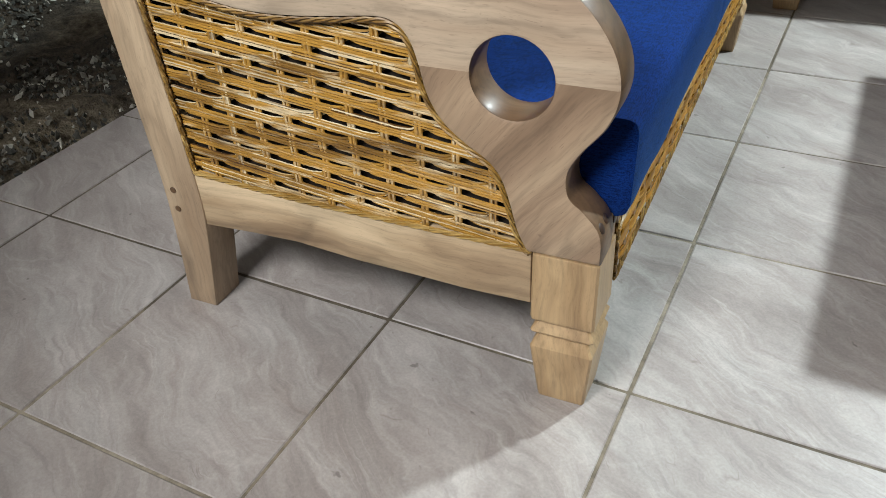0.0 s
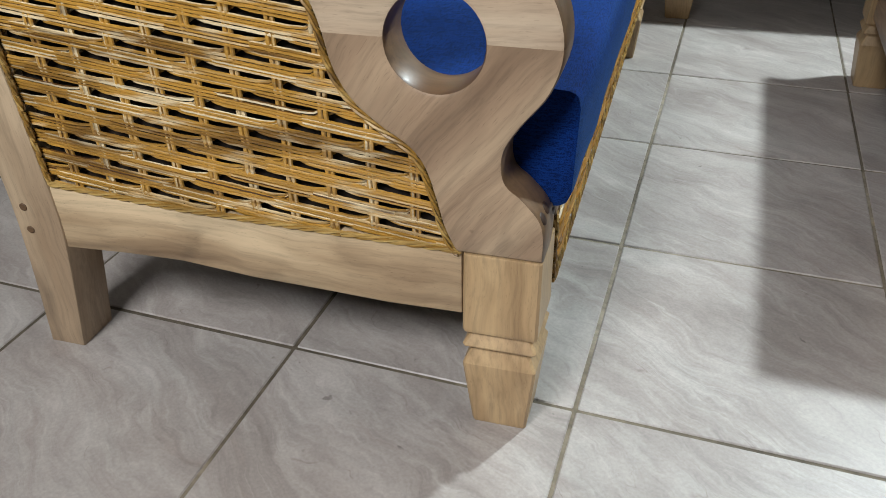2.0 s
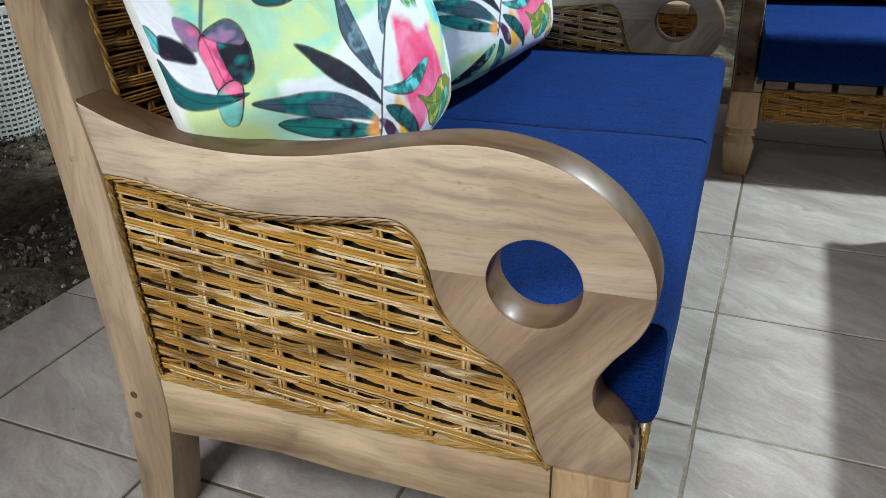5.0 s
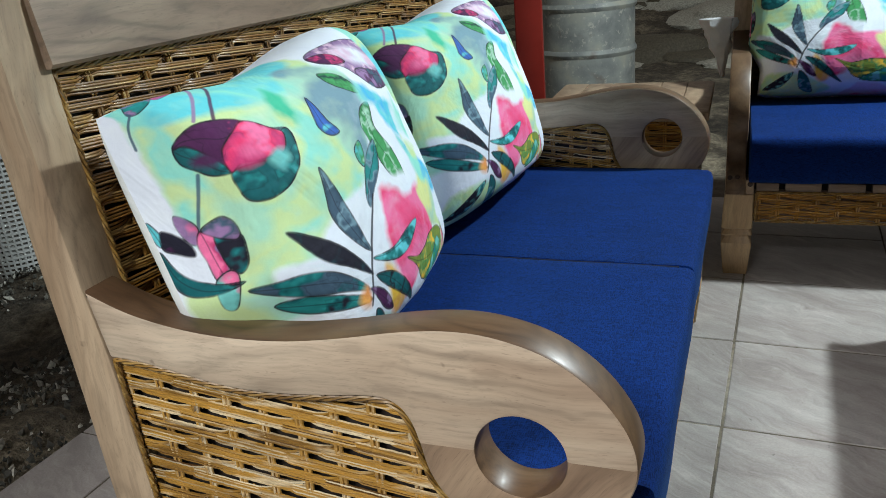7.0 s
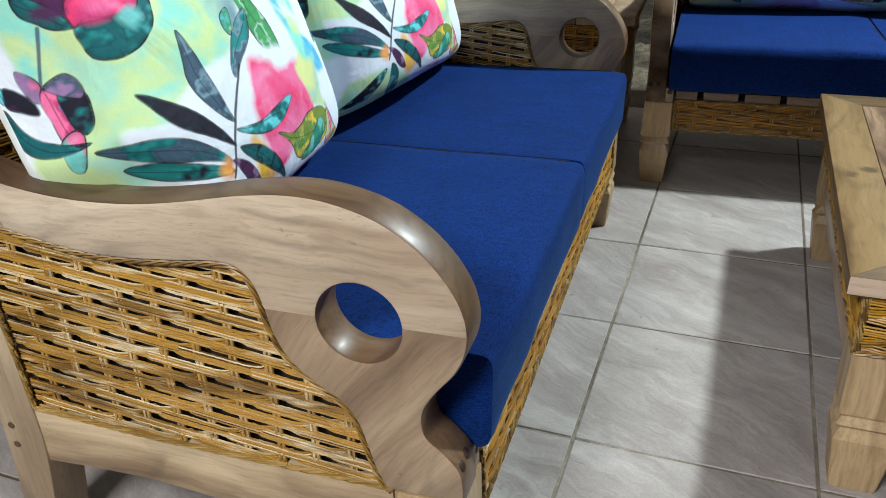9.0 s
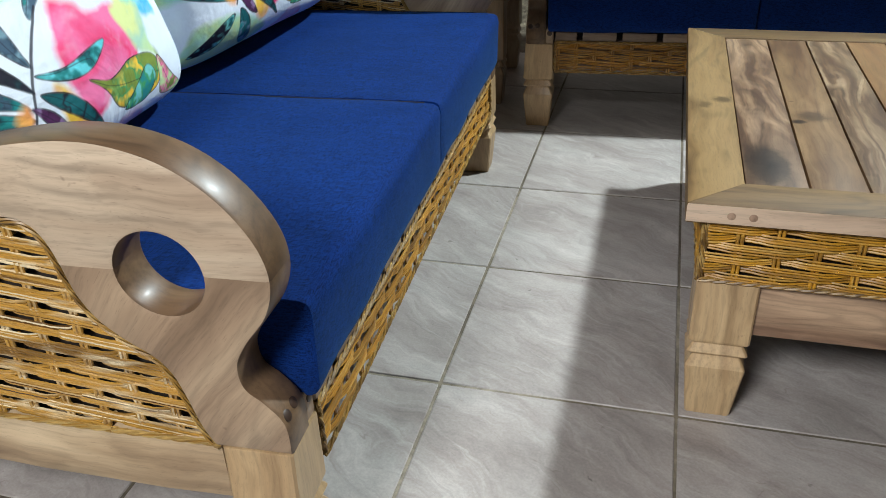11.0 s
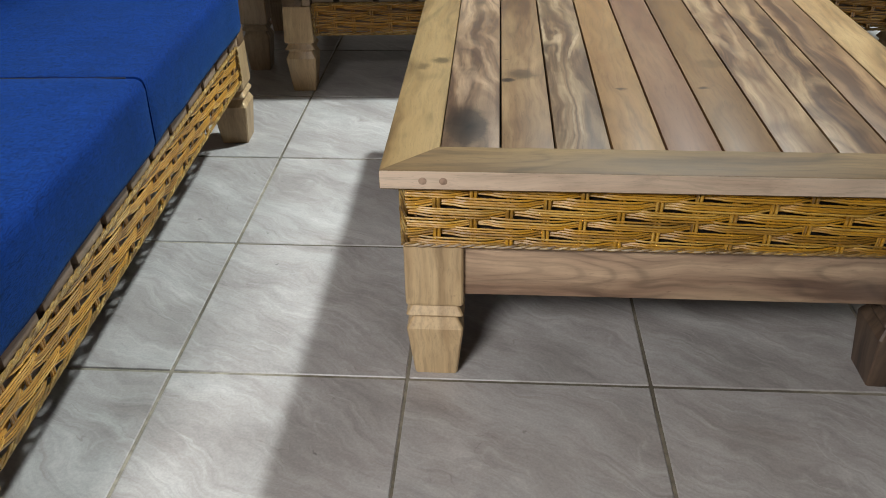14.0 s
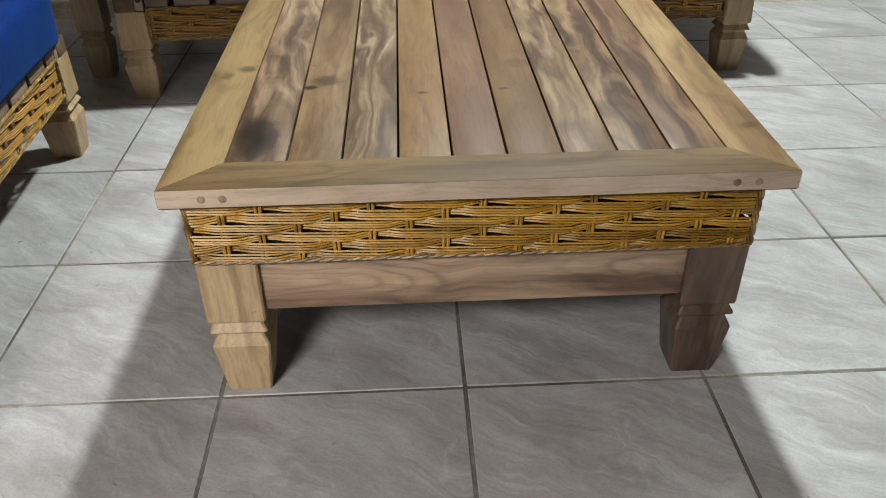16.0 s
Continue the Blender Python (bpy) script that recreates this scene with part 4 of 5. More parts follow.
TEAL, TEAL2, DTEAL, NIGHT, DARK = rgb(36, 142, 142), rgb(120, 204, 198), rgb(18, 100, 106), rgb(30, 30, 46), rgb(24, 56, 66)
PLUM, ROSE, HOT, PINK, MAUVE, PALE = rgb(84, 36, 84), rgb(214, 62, 122), rgb(248, 64, 120), rgb(250, 122, 172), rgb(156, 124, 170), rgb(232, 200, 222)
LIME, LEMON, MINT, AQUA, SKY, JADE = rgb(206, 232, 168), rgb(228, 236, 160), rgb(148, 228, 212), rgb(104, 214, 224), rgb(70, 184, 232), rgb(70, 200, 160)
OLIVE, GREY, SLATE, AMBER, ORANGE = rgb(128, 148, 60), rgb(124, 160, 176), rgb(70, 96, 118), rgb(250, 204, 70), rgb(250, 164, 96)
LEAF, PALEG, WASHG, BLUE, WHITE = rgb(70, 160, 96), rgb(176, 218, 196), rgb(178, 230, 200), rgb(60, 110, 200), rgb(236, 244, 255)


def lay_print(field, petal, line):
    field([(0.012, 0.46), (0.10, 0.435), (0.20, 0.42), (0.20, 0.35), (0.06, 0.34), (0.005, 0.40)], LIME, WASHG, MINT)
    field([(0.10, 0.10), (0.30, 0.08), (0.40, 0.16), (0.28, 0.24), (0.14, 0.24)], MINT, LIME, WASHG)
    field([(0.05, 0.86), (0.048, 0.62), (0.085, 0.44), (0.14, 0.42), (0.22, 0.46), (0.33, 0.52), (0.40, 0.62), (0.46, 0.80), (0.44, 0.97), (0.22, 0.95), (0.10, 0.95)], MINT, WASHG, LIME)
    field([(0.04, 0.93), (0.128, 0.93), (0.195, 0.893), (0.427, 0.99), (0.47, 0.907), (0.395, 0.797), (0.28, 0.763), (0.19, 0.773), (0.12, 0.787), (0.075, 0.787), (0.062, 0.813)], AQUA,MINT,AQUA)
    field([(0.062, 0.803), (0.09, 0.793), (0.107, 0.75), (0.107, 0.657), (0.122, 0.597), (0.185, 0.563), (0.238, 0.59), (0.278, 0.66), (0.263, 0.727), (0.312, 0.723), (0.348, 0.63), (0.383, 0.55), (0.357, 0.48), (0.3, 0.497), (0.193, 0.507), (0.155, 0.483), (0.098, 0.51), (0.077, 0.567), (0.048, 0.62), (0.052, 0.727)], LIME,LIME,MINT)
    field([(0.05, 0.63), (0.1, 0.637), (0.155, 0.577), (0.188, 0.547), (0.175, 0.513), (0.215, 0.487), (0.217, 0.433), (0.138, 0.45), (0.113, 0.433), (0.088, 0.423), (0.07, 0.477), (0.058, 0.543)], MINT,LIME,WASHG)
    field([(0.283, 0.793), (0.305, 0.76), (0.312, 0.707), (0.345, 0.67), (0.315, 0.673), (0.285, 0.707), (0.268, 0.743)], JADE,JADE,MINT)
    field([(0.385, 0.847), (0.443, 0.813), (0.492, 0.757), (0.503, 0.68), (0.45, 0.643), (0.443, 0.597), (0.405, 0.553), (0.365, 0.58), (0.357, 0.63), (0.345, 0.71), (0.333, 0.79)], MINT,PALEG,GREY)
    petal([(0.445, 0.777), (0.482, 0.75), (0.5, 0.693), (0.48, 0.693), (0.445, 0.73), (0.435, 0.763)], LEAF,DARK,LEAF)
    petal([(0.348, 0.743), (0.352, 0.68), (0.367, 0.643), (0.34, 0.643), (0.325, 0.677)], BLUE,AQUA,BLUE)
    petal([(0.46, 0.66), (0.5, 0.657), (0.48, 0.607), (0.497, 0.55), (0.51, 0.473), (0.48, 0.463), (0.448, 0.517), (0.438, 0.593), (0.435, 0.63)], LEAF,PALEG,LEAF)
    petal([(0.403, 0.603), (0.405, 0.58), (0.39, 0.547), (0.378, 0.563), (0.38, 0.59)], PALEG,LEAF,AQUA)
    field([(0.595, 0.65), (0.675, 0.607), (0.67, 0.543), (0.595, 0.547), (0.542, 0.593), (0.532, 0.643)], SKY,AQUA,SKY)
    field([(0.517, 0.707), (0.598, 0.647), (0.495, 0.653), (0.485, 0.687)], AQUA,SKY,MINT)
    petal([(0.51, 0.84), (0.588, 0.823), (0.698, 0.797), (0.835, 0.763), (0.835, 0.7), (0.838, 0.657), (0.638, 0.66), (0.565, 0.707), (0.53, 0.753), (0.49, 0.79), (0.475, 0.827)], MAUVE,PALE, MAUVE)
    petal([(0.475, 0.827), (0.532, 0.807), (0.56, 0.763), (0.52, 0.767), (0.482, 0.793)], PLUM,ROSE,PLUM)
    petal([(0.57, 0.733), (0.688, 0.697), (0.838, 0.68), (0.835, 0.653), (0.635, 0.66), (0.565, 0.703)], SLATE,PLUM, MAUVE)
    field([(0.557, 0.803), (0.64, 0.78), (0.725, 0.73), (0.723, 0.703), (0.58, 0.753)], PALE,WHITE,PALE)
    petal([(0.105, 0.947), (0.135, 0.923), (0.163, 0.903), (0.198, 0.893), (0.193, 0.893), (0.147, 0.867), (0.15, 0.913), (0.13, 0.927)], MAUVE,ROSE, MAUVE)
    petal([(0.12, 0.937), (0.138, 0.92), (0.158, 0.907), (0.128, 0.863), (0.09, 0.843), (0.077, 0.863)], SLATE, MAUVE,TEAL)
    line([(0.083, 0.853), (0.055, 0.81), (0.045, 0.763)])
    line([(0.105, 0.67), (0.077, 0.597), (0.07, 0.573)])
    line([(0.21, 0.89), (0.175, 0.823), (0.145, 0.77)], MAUVE)
    petal([(0.095, 0.733), (0.11, 0.75), (0.14, 0.763), (0.17, 0.757), (0.203, 0.737), (0.235, 0.707), (0.268, 0.69), (0.255, 0.633), (0.228, 0.597), (0.2, 0.583), (0.173, 0.58), (0.152, 0.593), (0.145, 0.62), (0.145, 0.647), (0.122, 0.66), (0.107, 0.68), (0.092, 0.707)], TEAL,PLUM,DTEAL)
    line([(0.24, 0.89), (0.19, 0.8), (0.17, 0.76)], PLUM)
    petal([(0.095, 0.733), (0.11, 0.73), (0.128, 0.707), (0.14, 0.673), (0.145, 0.65), (0.122, 0.657), (0.105, 0.68), (0.092, 0.703)], AQUA,TEAL,DTEAL)
    petal([(0.095, 0.733), (0.11, 0.75), (0.14, 0.763), (0.17, 0.757), (0.198, 0.74), (0.175, 0.717), (0.15, 0.693), (0.143, 0.677), (0.128, 0.703), (0.113, 0.73)], ROSE,PLUM,PLUM)
    petal([(0.145, 0.65), (0.18, 0.65), (0.223, 0.647), (0.247, 0.69), (0.268, 0.69), (0.255, 0.63), (0.23, 0.597), (0.2, 0.58), (0.173, 0.577), (0.15, 0.59), (0.143, 0.617)], AQUA,TEAL,DTEAL)
    petal([(0.143, 0.677), (0.152, 0.7), (0.177, 0.723), (0.203, 0.737), (0.235, 0.707), (0.253, 0.687), (0.233, 0.65), (0.203, 0.65), (0.182, 0.653), (0.163, 0.66), (0.145, 0.65)], PINK,HOT,ROSE)
    field([(0.158, 0.693), (0.18, 0.707), (0.203, 0.7), (0.188, 0.677), (0.16, 0.663), (0.147, 0.663)], HOT,PINK,HOT)
    petal([(0.045, 0.617), (0.062, 0.6), (0.07, 0.577), (0.058, 0.55), (0.045, 0.567), (0.04, 0.597)], MAUVE,PINK, MAUVE)
    petal([(0.07, 0.573), (0.085, 0.553), (0.085, 0.517), (0.088, 0.487), (0.075, 0.477), (0.062, 0.473), (0.06, 0.513), (0.058, 0.547)], PINK,ROSE, MAUVE)
    petal([(0.085, 0.553), (0.103, 0.54), (0.12, 0.537), (0.118, 0.497), (0.11, 0.477), (0.098, 0.47), (0.088, 0.483), (0.083, 0.523)], TEAL,DTEAL,NIGHT)
    petal([(0.072, 0.573), (0.09, 0.583), (0.107, 0.583), (0.118, 0.567), (0.12, 0.543), (0.113, 0.533), (0.1, 0.54), (0.085, 0.553)], MAUVE,SLATE, MAUVE)
    petal([(0.062, 0.473), (0.085, 0.483), (0.095, 0.467), (0.083, 0.427), (0.065, 0.403), (0.052, 0.413), (0.055, 0.45)], TEAL2,TEAL2,PINK)
    petal([(0.0, 0.623), (0.007, 0.613), (0.015, 0.583), (0.007, 0.567), (0.0, 0.58), (0.0, 0.603)], AQUA,TEAL,DTEAL)
    petal([(0.015, 0.597), (0.035, 0.58), (0.05, 0.553), (0.048, 0.53), (0.022, 0.547), (0.007, 0.563)], NIGHT,PLUM,NIGHT)
    petal([(0.0, 0.547), (0.003, 0.513), (0.02, 0.49), (0.05, 0.47), (0.015, 0.477), (0.0, 0.493), (0.0, 0.523)], DTEAL,TEAL,NIGHT)
    field([(0.3, 0.497), (0.383, 0.52), (0.458, 0.5), (0.593, 0.433), (0.375, 0.363), (0.278, 0.273), (0.182, 0.317), (0.135, 0.38), (0.145, 0.447), (0.195, 0.433), (0.235, 0.42)], WHITE,WHITE,WHITE)
    petal([(0.453, 0.583), (0.432, 0.527), (0.38, 0.48), (0.36, 0.463), (0.36, 0.49), (0.39, 0.547), (0.425, 0.577)], SLATE,GREY,TEAL)
    petal([(0.278, 0.593), (0.29, 0.56), (0.302, 0.497), (0.312, 0.44), (0.312, 0.383), (0.283, 0.433), (0.265, 0.487), (0.27, 0.54)], SLATE,GREY,SLATE)
    petal([(0.177, 0.507), (0.212, 0.48), (0.263, 0.42), (0.288, 0.337), (0.247, 0.383), (0.212, 0.423), (0.19, 0.473)], NIGHT,DARK,NIGHT)
    petal([(0.098, 0.433), (0.14, 0.427), (0.188, 0.413), (0.225, 0.383), (0.265, 0.313), (0.21, 0.343), (0.158, 0.373), (0.125, 0.403)], TEAL,DTEAL,SLATE)
    petal([(0.113, 0.38), (0.15, 0.377), (0.19, 0.35), (0.265, 0.29), (0.203, 0.303), (0.143, 0.337)], NIGHT,DTEAL,TEAL)
    field([(0.41, 0.49), (0.455, 0.463), (0.48, 0.437), (0.593, 0.433), (0.595, 0.387), (0.595, 0.313), (0.57, 0.29), (0.49, 0.283), (0.45, 0.253), (0.398, 0.223), (0.36, 0.307), (0.367, 0.383), (0.393, 0.447)], PINK,HOT,PINK)
    field([(0.33, 0.34), (0.362, 0.297), (0.388, 0.223), (0.36, 0.207), (0.325, 0.263)], ORANGE,AMBER,ORANGE)
    field([(0.223, 0.3), (0.25, 0.33), (0.265, 0.323), (0.25, 0.28)], AMBER,AMBER,ORANGE)
    line([(0.38, 0.483), (0.333, 0.413), (0.31, 0.377), (0.285, 0.337), (0.258, 0.277)], NIGHT)
    petal([(0.31, 0.367), (0.37, 0.357), (0.48, 0.373), (0.435, 0.33), (0.372, 0.327), (0.323, 0.35)], AQUA,TEAL,DTEAL)
    petal([(0.297, 0.33), (0.355, 0.303), (0.422, 0.213), (0.432, 0.19), (0.35, 0.26), (0.307, 0.303)], DTEAL,NIGHT,DTEAL)
    petal([(0.265, 0.313), (0.305, 0.29), (0.34, 0.227), (0.3, 0.25)], PLUM, MAUVE,PLUM)
    field([(0.655, 0.457), (0.635, 0.39), (0.652, 0.323), (0.68, 0.277), (0.595, 0.32), (0.57, 0.38), (0.573, 0.437)], LIME,OLIVE,LEMON)
    field([(0.57, 0.553), (0.68, 0.467), (0.775, 0.383), (0.693, 0.37), (0.618, 0.407), (0.583, 0.49)], AQUA,SKY,MINT)
    field([(0.73, 0.633), (0.695, 0.553), (0.695, 0.47), (0.625, 0.48), (0.61, 0.557), (0.638, 0.623)], MINT,WHITE,LIME)
    field([(0.557, 0.427), (0.655, 0.4), (0.66, 0.33), (0.655, 0.287), (0.59, 0.323), (0.557, 0.37)], LIME,PALEG,LEMON)
    petal([(0.403, 0.31), (0.465, 0.287), (0.55, 0.307), (0.65, 0.29), (0.677, 0.24), (0.633, 0.2), (0.495, 0.21), (0.445, 0.267)], OLIVE,LEAF,AMBER)
    petal([(0.615, 0.273), (0.557, 0.243), (0.5, 0.203), (0.593, 0.19), (0.647, 0.237)], TEAL2,LEAF,TEAL)
    petal([(0.675, 0.28), (0.73, 0.23), (0.845, 0.137), (0.693, 0.167), (0.667, 0.233)], OLIVE,PINK,LIME)
    line([(0.855, 0.307), (0.858, 0.23), (0.858, 0.177), (0.855, 0.157)], TEAL)
    # wet blots that run the blossom's colours together
    field([(0.150, 0.655), (0.185, 0.645), (0.205, 0.665), (0.190, 0.690), (0.160, 0.685)], HOT, PINK, ROSE)
    field([(0.105, 0.690), (0.125, 0.675), (0.145, 0.680), (0.125, 0.705)], DTEAL, TEAL, PLUM)
    field([(0.205, 0.640), (0.225, 0.620), (0.240, 0.640), (0.222, 0.660)], TEAL, AQUA, TEAL2)
    # the far side
    field([(0.72, 0.62), (0.82, 0.60), (0.96, 0.66), (0.96, 0.86), (0.80, 0.92), (0.72, 0.80)], MINT, LIME, AQUA)
    petal([(0.84, 0.62), (0.88, 0.56), (0.93, 0.60), (0.92, 0.70), (0.87, 0.72)], PLUM, ROSE, TEAL)
    petal([(0.76, 0.44), (0.80, 0.50), (0.90, 0.52), (0.84, 0.45)], DTEAL, TEAL, NIGHT)
    # low on the cloth, by the seat
    petal([(0.0, 0.56), (0.02, 0.50), (0.06, 0.465), (0.10, 0.452), (0.05, 0.445), (0.012, 0.46), (-0.004, 0.50)], DTEAL, TEAL, NIGHT)
    field([(0.44, 0.06), (0.60, 0.06), (0.62, 0.14), (0.50, 0.18)], MAUVE, PINK, PALE)
    petal([(0.27, 0.26), (0.31, 0.22), (0.33, 0.12), (0.28, 0.16)], TEAL, GREY, DTEAL)
    petal([(0.25, 0.25), (0.20, 0.23), (0.12, 0.15), (0.20, 0.17)], DTEAL, TEAL2, NIGHT)


def make_pillow_mesh(nx, ny):
    s, t = np.linspace(0, 1, nx + 1), np.linspace(0, 1, ny + 1)
    x, hx = (np.interp(s, ACROSS[0], ACROSS[k])[None, :] for k in (1, 2))
    z, hz = (np.interp(t, UPWARD[0], UPWARD[k])[:, None] for k in (1, 2))
    S, T = np.meshgrid(s, t)
    co = np.stack(pillow_point(S, T, x + 0 * T, hx + 0 * T, z + 0 * S, hz + 0 * S), -1).reshape(-1, 3)
    w, k = nx + 1, (nx + 1) * (ny + 1)
    j, i = np.meshgrid(np.arange(ny), np.arange(nx), indexing="ij")
    a = (j * w + i).ravel()
    quads = np.stack([a, a + 1, a + w + 1, a + w], 1)
    # the plain back, puffed a little
    bx, by = 40, 30
    s2, t2 = np.linspace(0, 1, bx + 1), np.linspace(0, 1, by + 1)
    S2, T2 = np.meshgrid(s2, t2)
    p = [np.interp(S2, ACROSS[0], ACROSS[1]), np.interp(S2, ACROSS[0], ACROSS[2]), np.interp(T2, UPWARD[0], UPWARD[1]), np.interp(T2, UPWARD[0], UPWARD[2])]
    px, py, pz = pillow_point(S2, T2, *p)
    rear = np.stack([px, 0.07 * np.clip(-py / PT, 0, None) ** 2.2, pz], -1).reshape(-1, 3)
    j, i = np.meshgrid(np.arange(by), np.arange(bx), indexing="ij")
    b = (k + j * (bx + 1) + i).ravel()
    quads = np.concatenate([quads, np.stack([b, b + bx + 1, b + bx + 2, b + 1], 1)])
    verts = np.concatenate([co, rear])
    me = bpy.data.meshes.new("pillow")
    me.vertices.add(len(verts)), me.loops.add(quads.size), me.polygons.add(len(quads))
    me.vertices.foreach_set("co", verts.ravel())
    me.loops.foreach_set("vertex_index", quads.ravel().astype(np.int32))
    me.polygons.foreach_set("loop_start", np.arange(0, quads.size, 4, dtype=np.int32))
    me.update(calc_edges=True)
    me.validate()
    me.polygons.foreach_set("use_smooth", np.ones(len(me.polygons), bool))
    lay = me.color_attributes.new("print", "FLOAT_COLOR", "POINT")
    full = np.ones((len(verts), 4))
    full[:k, :3] = paint_print(S, T).reshape(-1, 3)
    full[k:, :3] = rgb(228, 232, 230)
    lay.data.foreach_set("color", full.ravel())
    me.materials.append(print_m)
    return me


# the nearest pillow is seen close enough to need the finest cloth
pillow_near, pillow_next, pillow_far = make_pillow_mesh(880, 620), make_pillow_mesh(520, 380), make_pillow_mesh(300, 220)


def pillow(m, group, cloth):
    ob = new("throw_pillow", cloth)
    ob.matrix_world = m
    return tagged(ob, "white cotton pillow with a watercolour print of leaves and blossoms", "pillow", group)


def pillow_on(sofa, x, y=0.610, z=0.650, lean=19.0, twist=0.0, roll=0.0):
    return sofa @ pose(x, y, z, 0, 0, twist) @ pose(0, 0, 0, -lean, 0, 0) @ pose(0, 0, 0, 0, roll, 0)


PIL = "printed pillows"
pillow(pillow_on(SOFA1, 0.350), PIL, pillow_near)
pillow(pillow_on(SOFA1, 1.020, twist=-8.0) @ Matrix.Diagonal((1.06, 1.0, 1.0, 1.0)), PIL, pillow_next)
for i in range(3):
    pillow(pillow_on(SOFA2, 0.372 + 0.525 * i, 0.655, 0.634), PIL, pillow_far)

# ---- coffee table ----
TX0, TX1, TY0, TY1, TZ = 0.374, 1.268, -0.0065, 0.930, 0.391
slat_tones = (
    (rgb(172, 148, 126), rgb(136, 112, 92), rgb(84, 64, 52)), (rgb(163, 137, 107), rgb(137, 110, 84), rgb(96, 72, 56)),
    (rgb(184, 164, 138), rgb(140, 118, 96), rgb(86, 68, 56)), (rgb(161, 134, 98), rgb(142, 111, 80), rgb(113, 84, 61)),
    (rgb(153, 125, 103), rgb(134, 103, 84), rgb(104, 77, 65)), (rgb(151, 125, 93), rgb(129, 101, 73), rgb(98, 73, 54)),
    (rgb(168, 146, 121), rgb(127, 101, 80), rgb(89, 68, 56)), (rgb(174, 148, 118), rgb(138, 110, 86), rgb(92, 70, 56)),
    (rgb(160, 132, 104), rgb(126, 99, 76), rgb(86, 64, 50)))


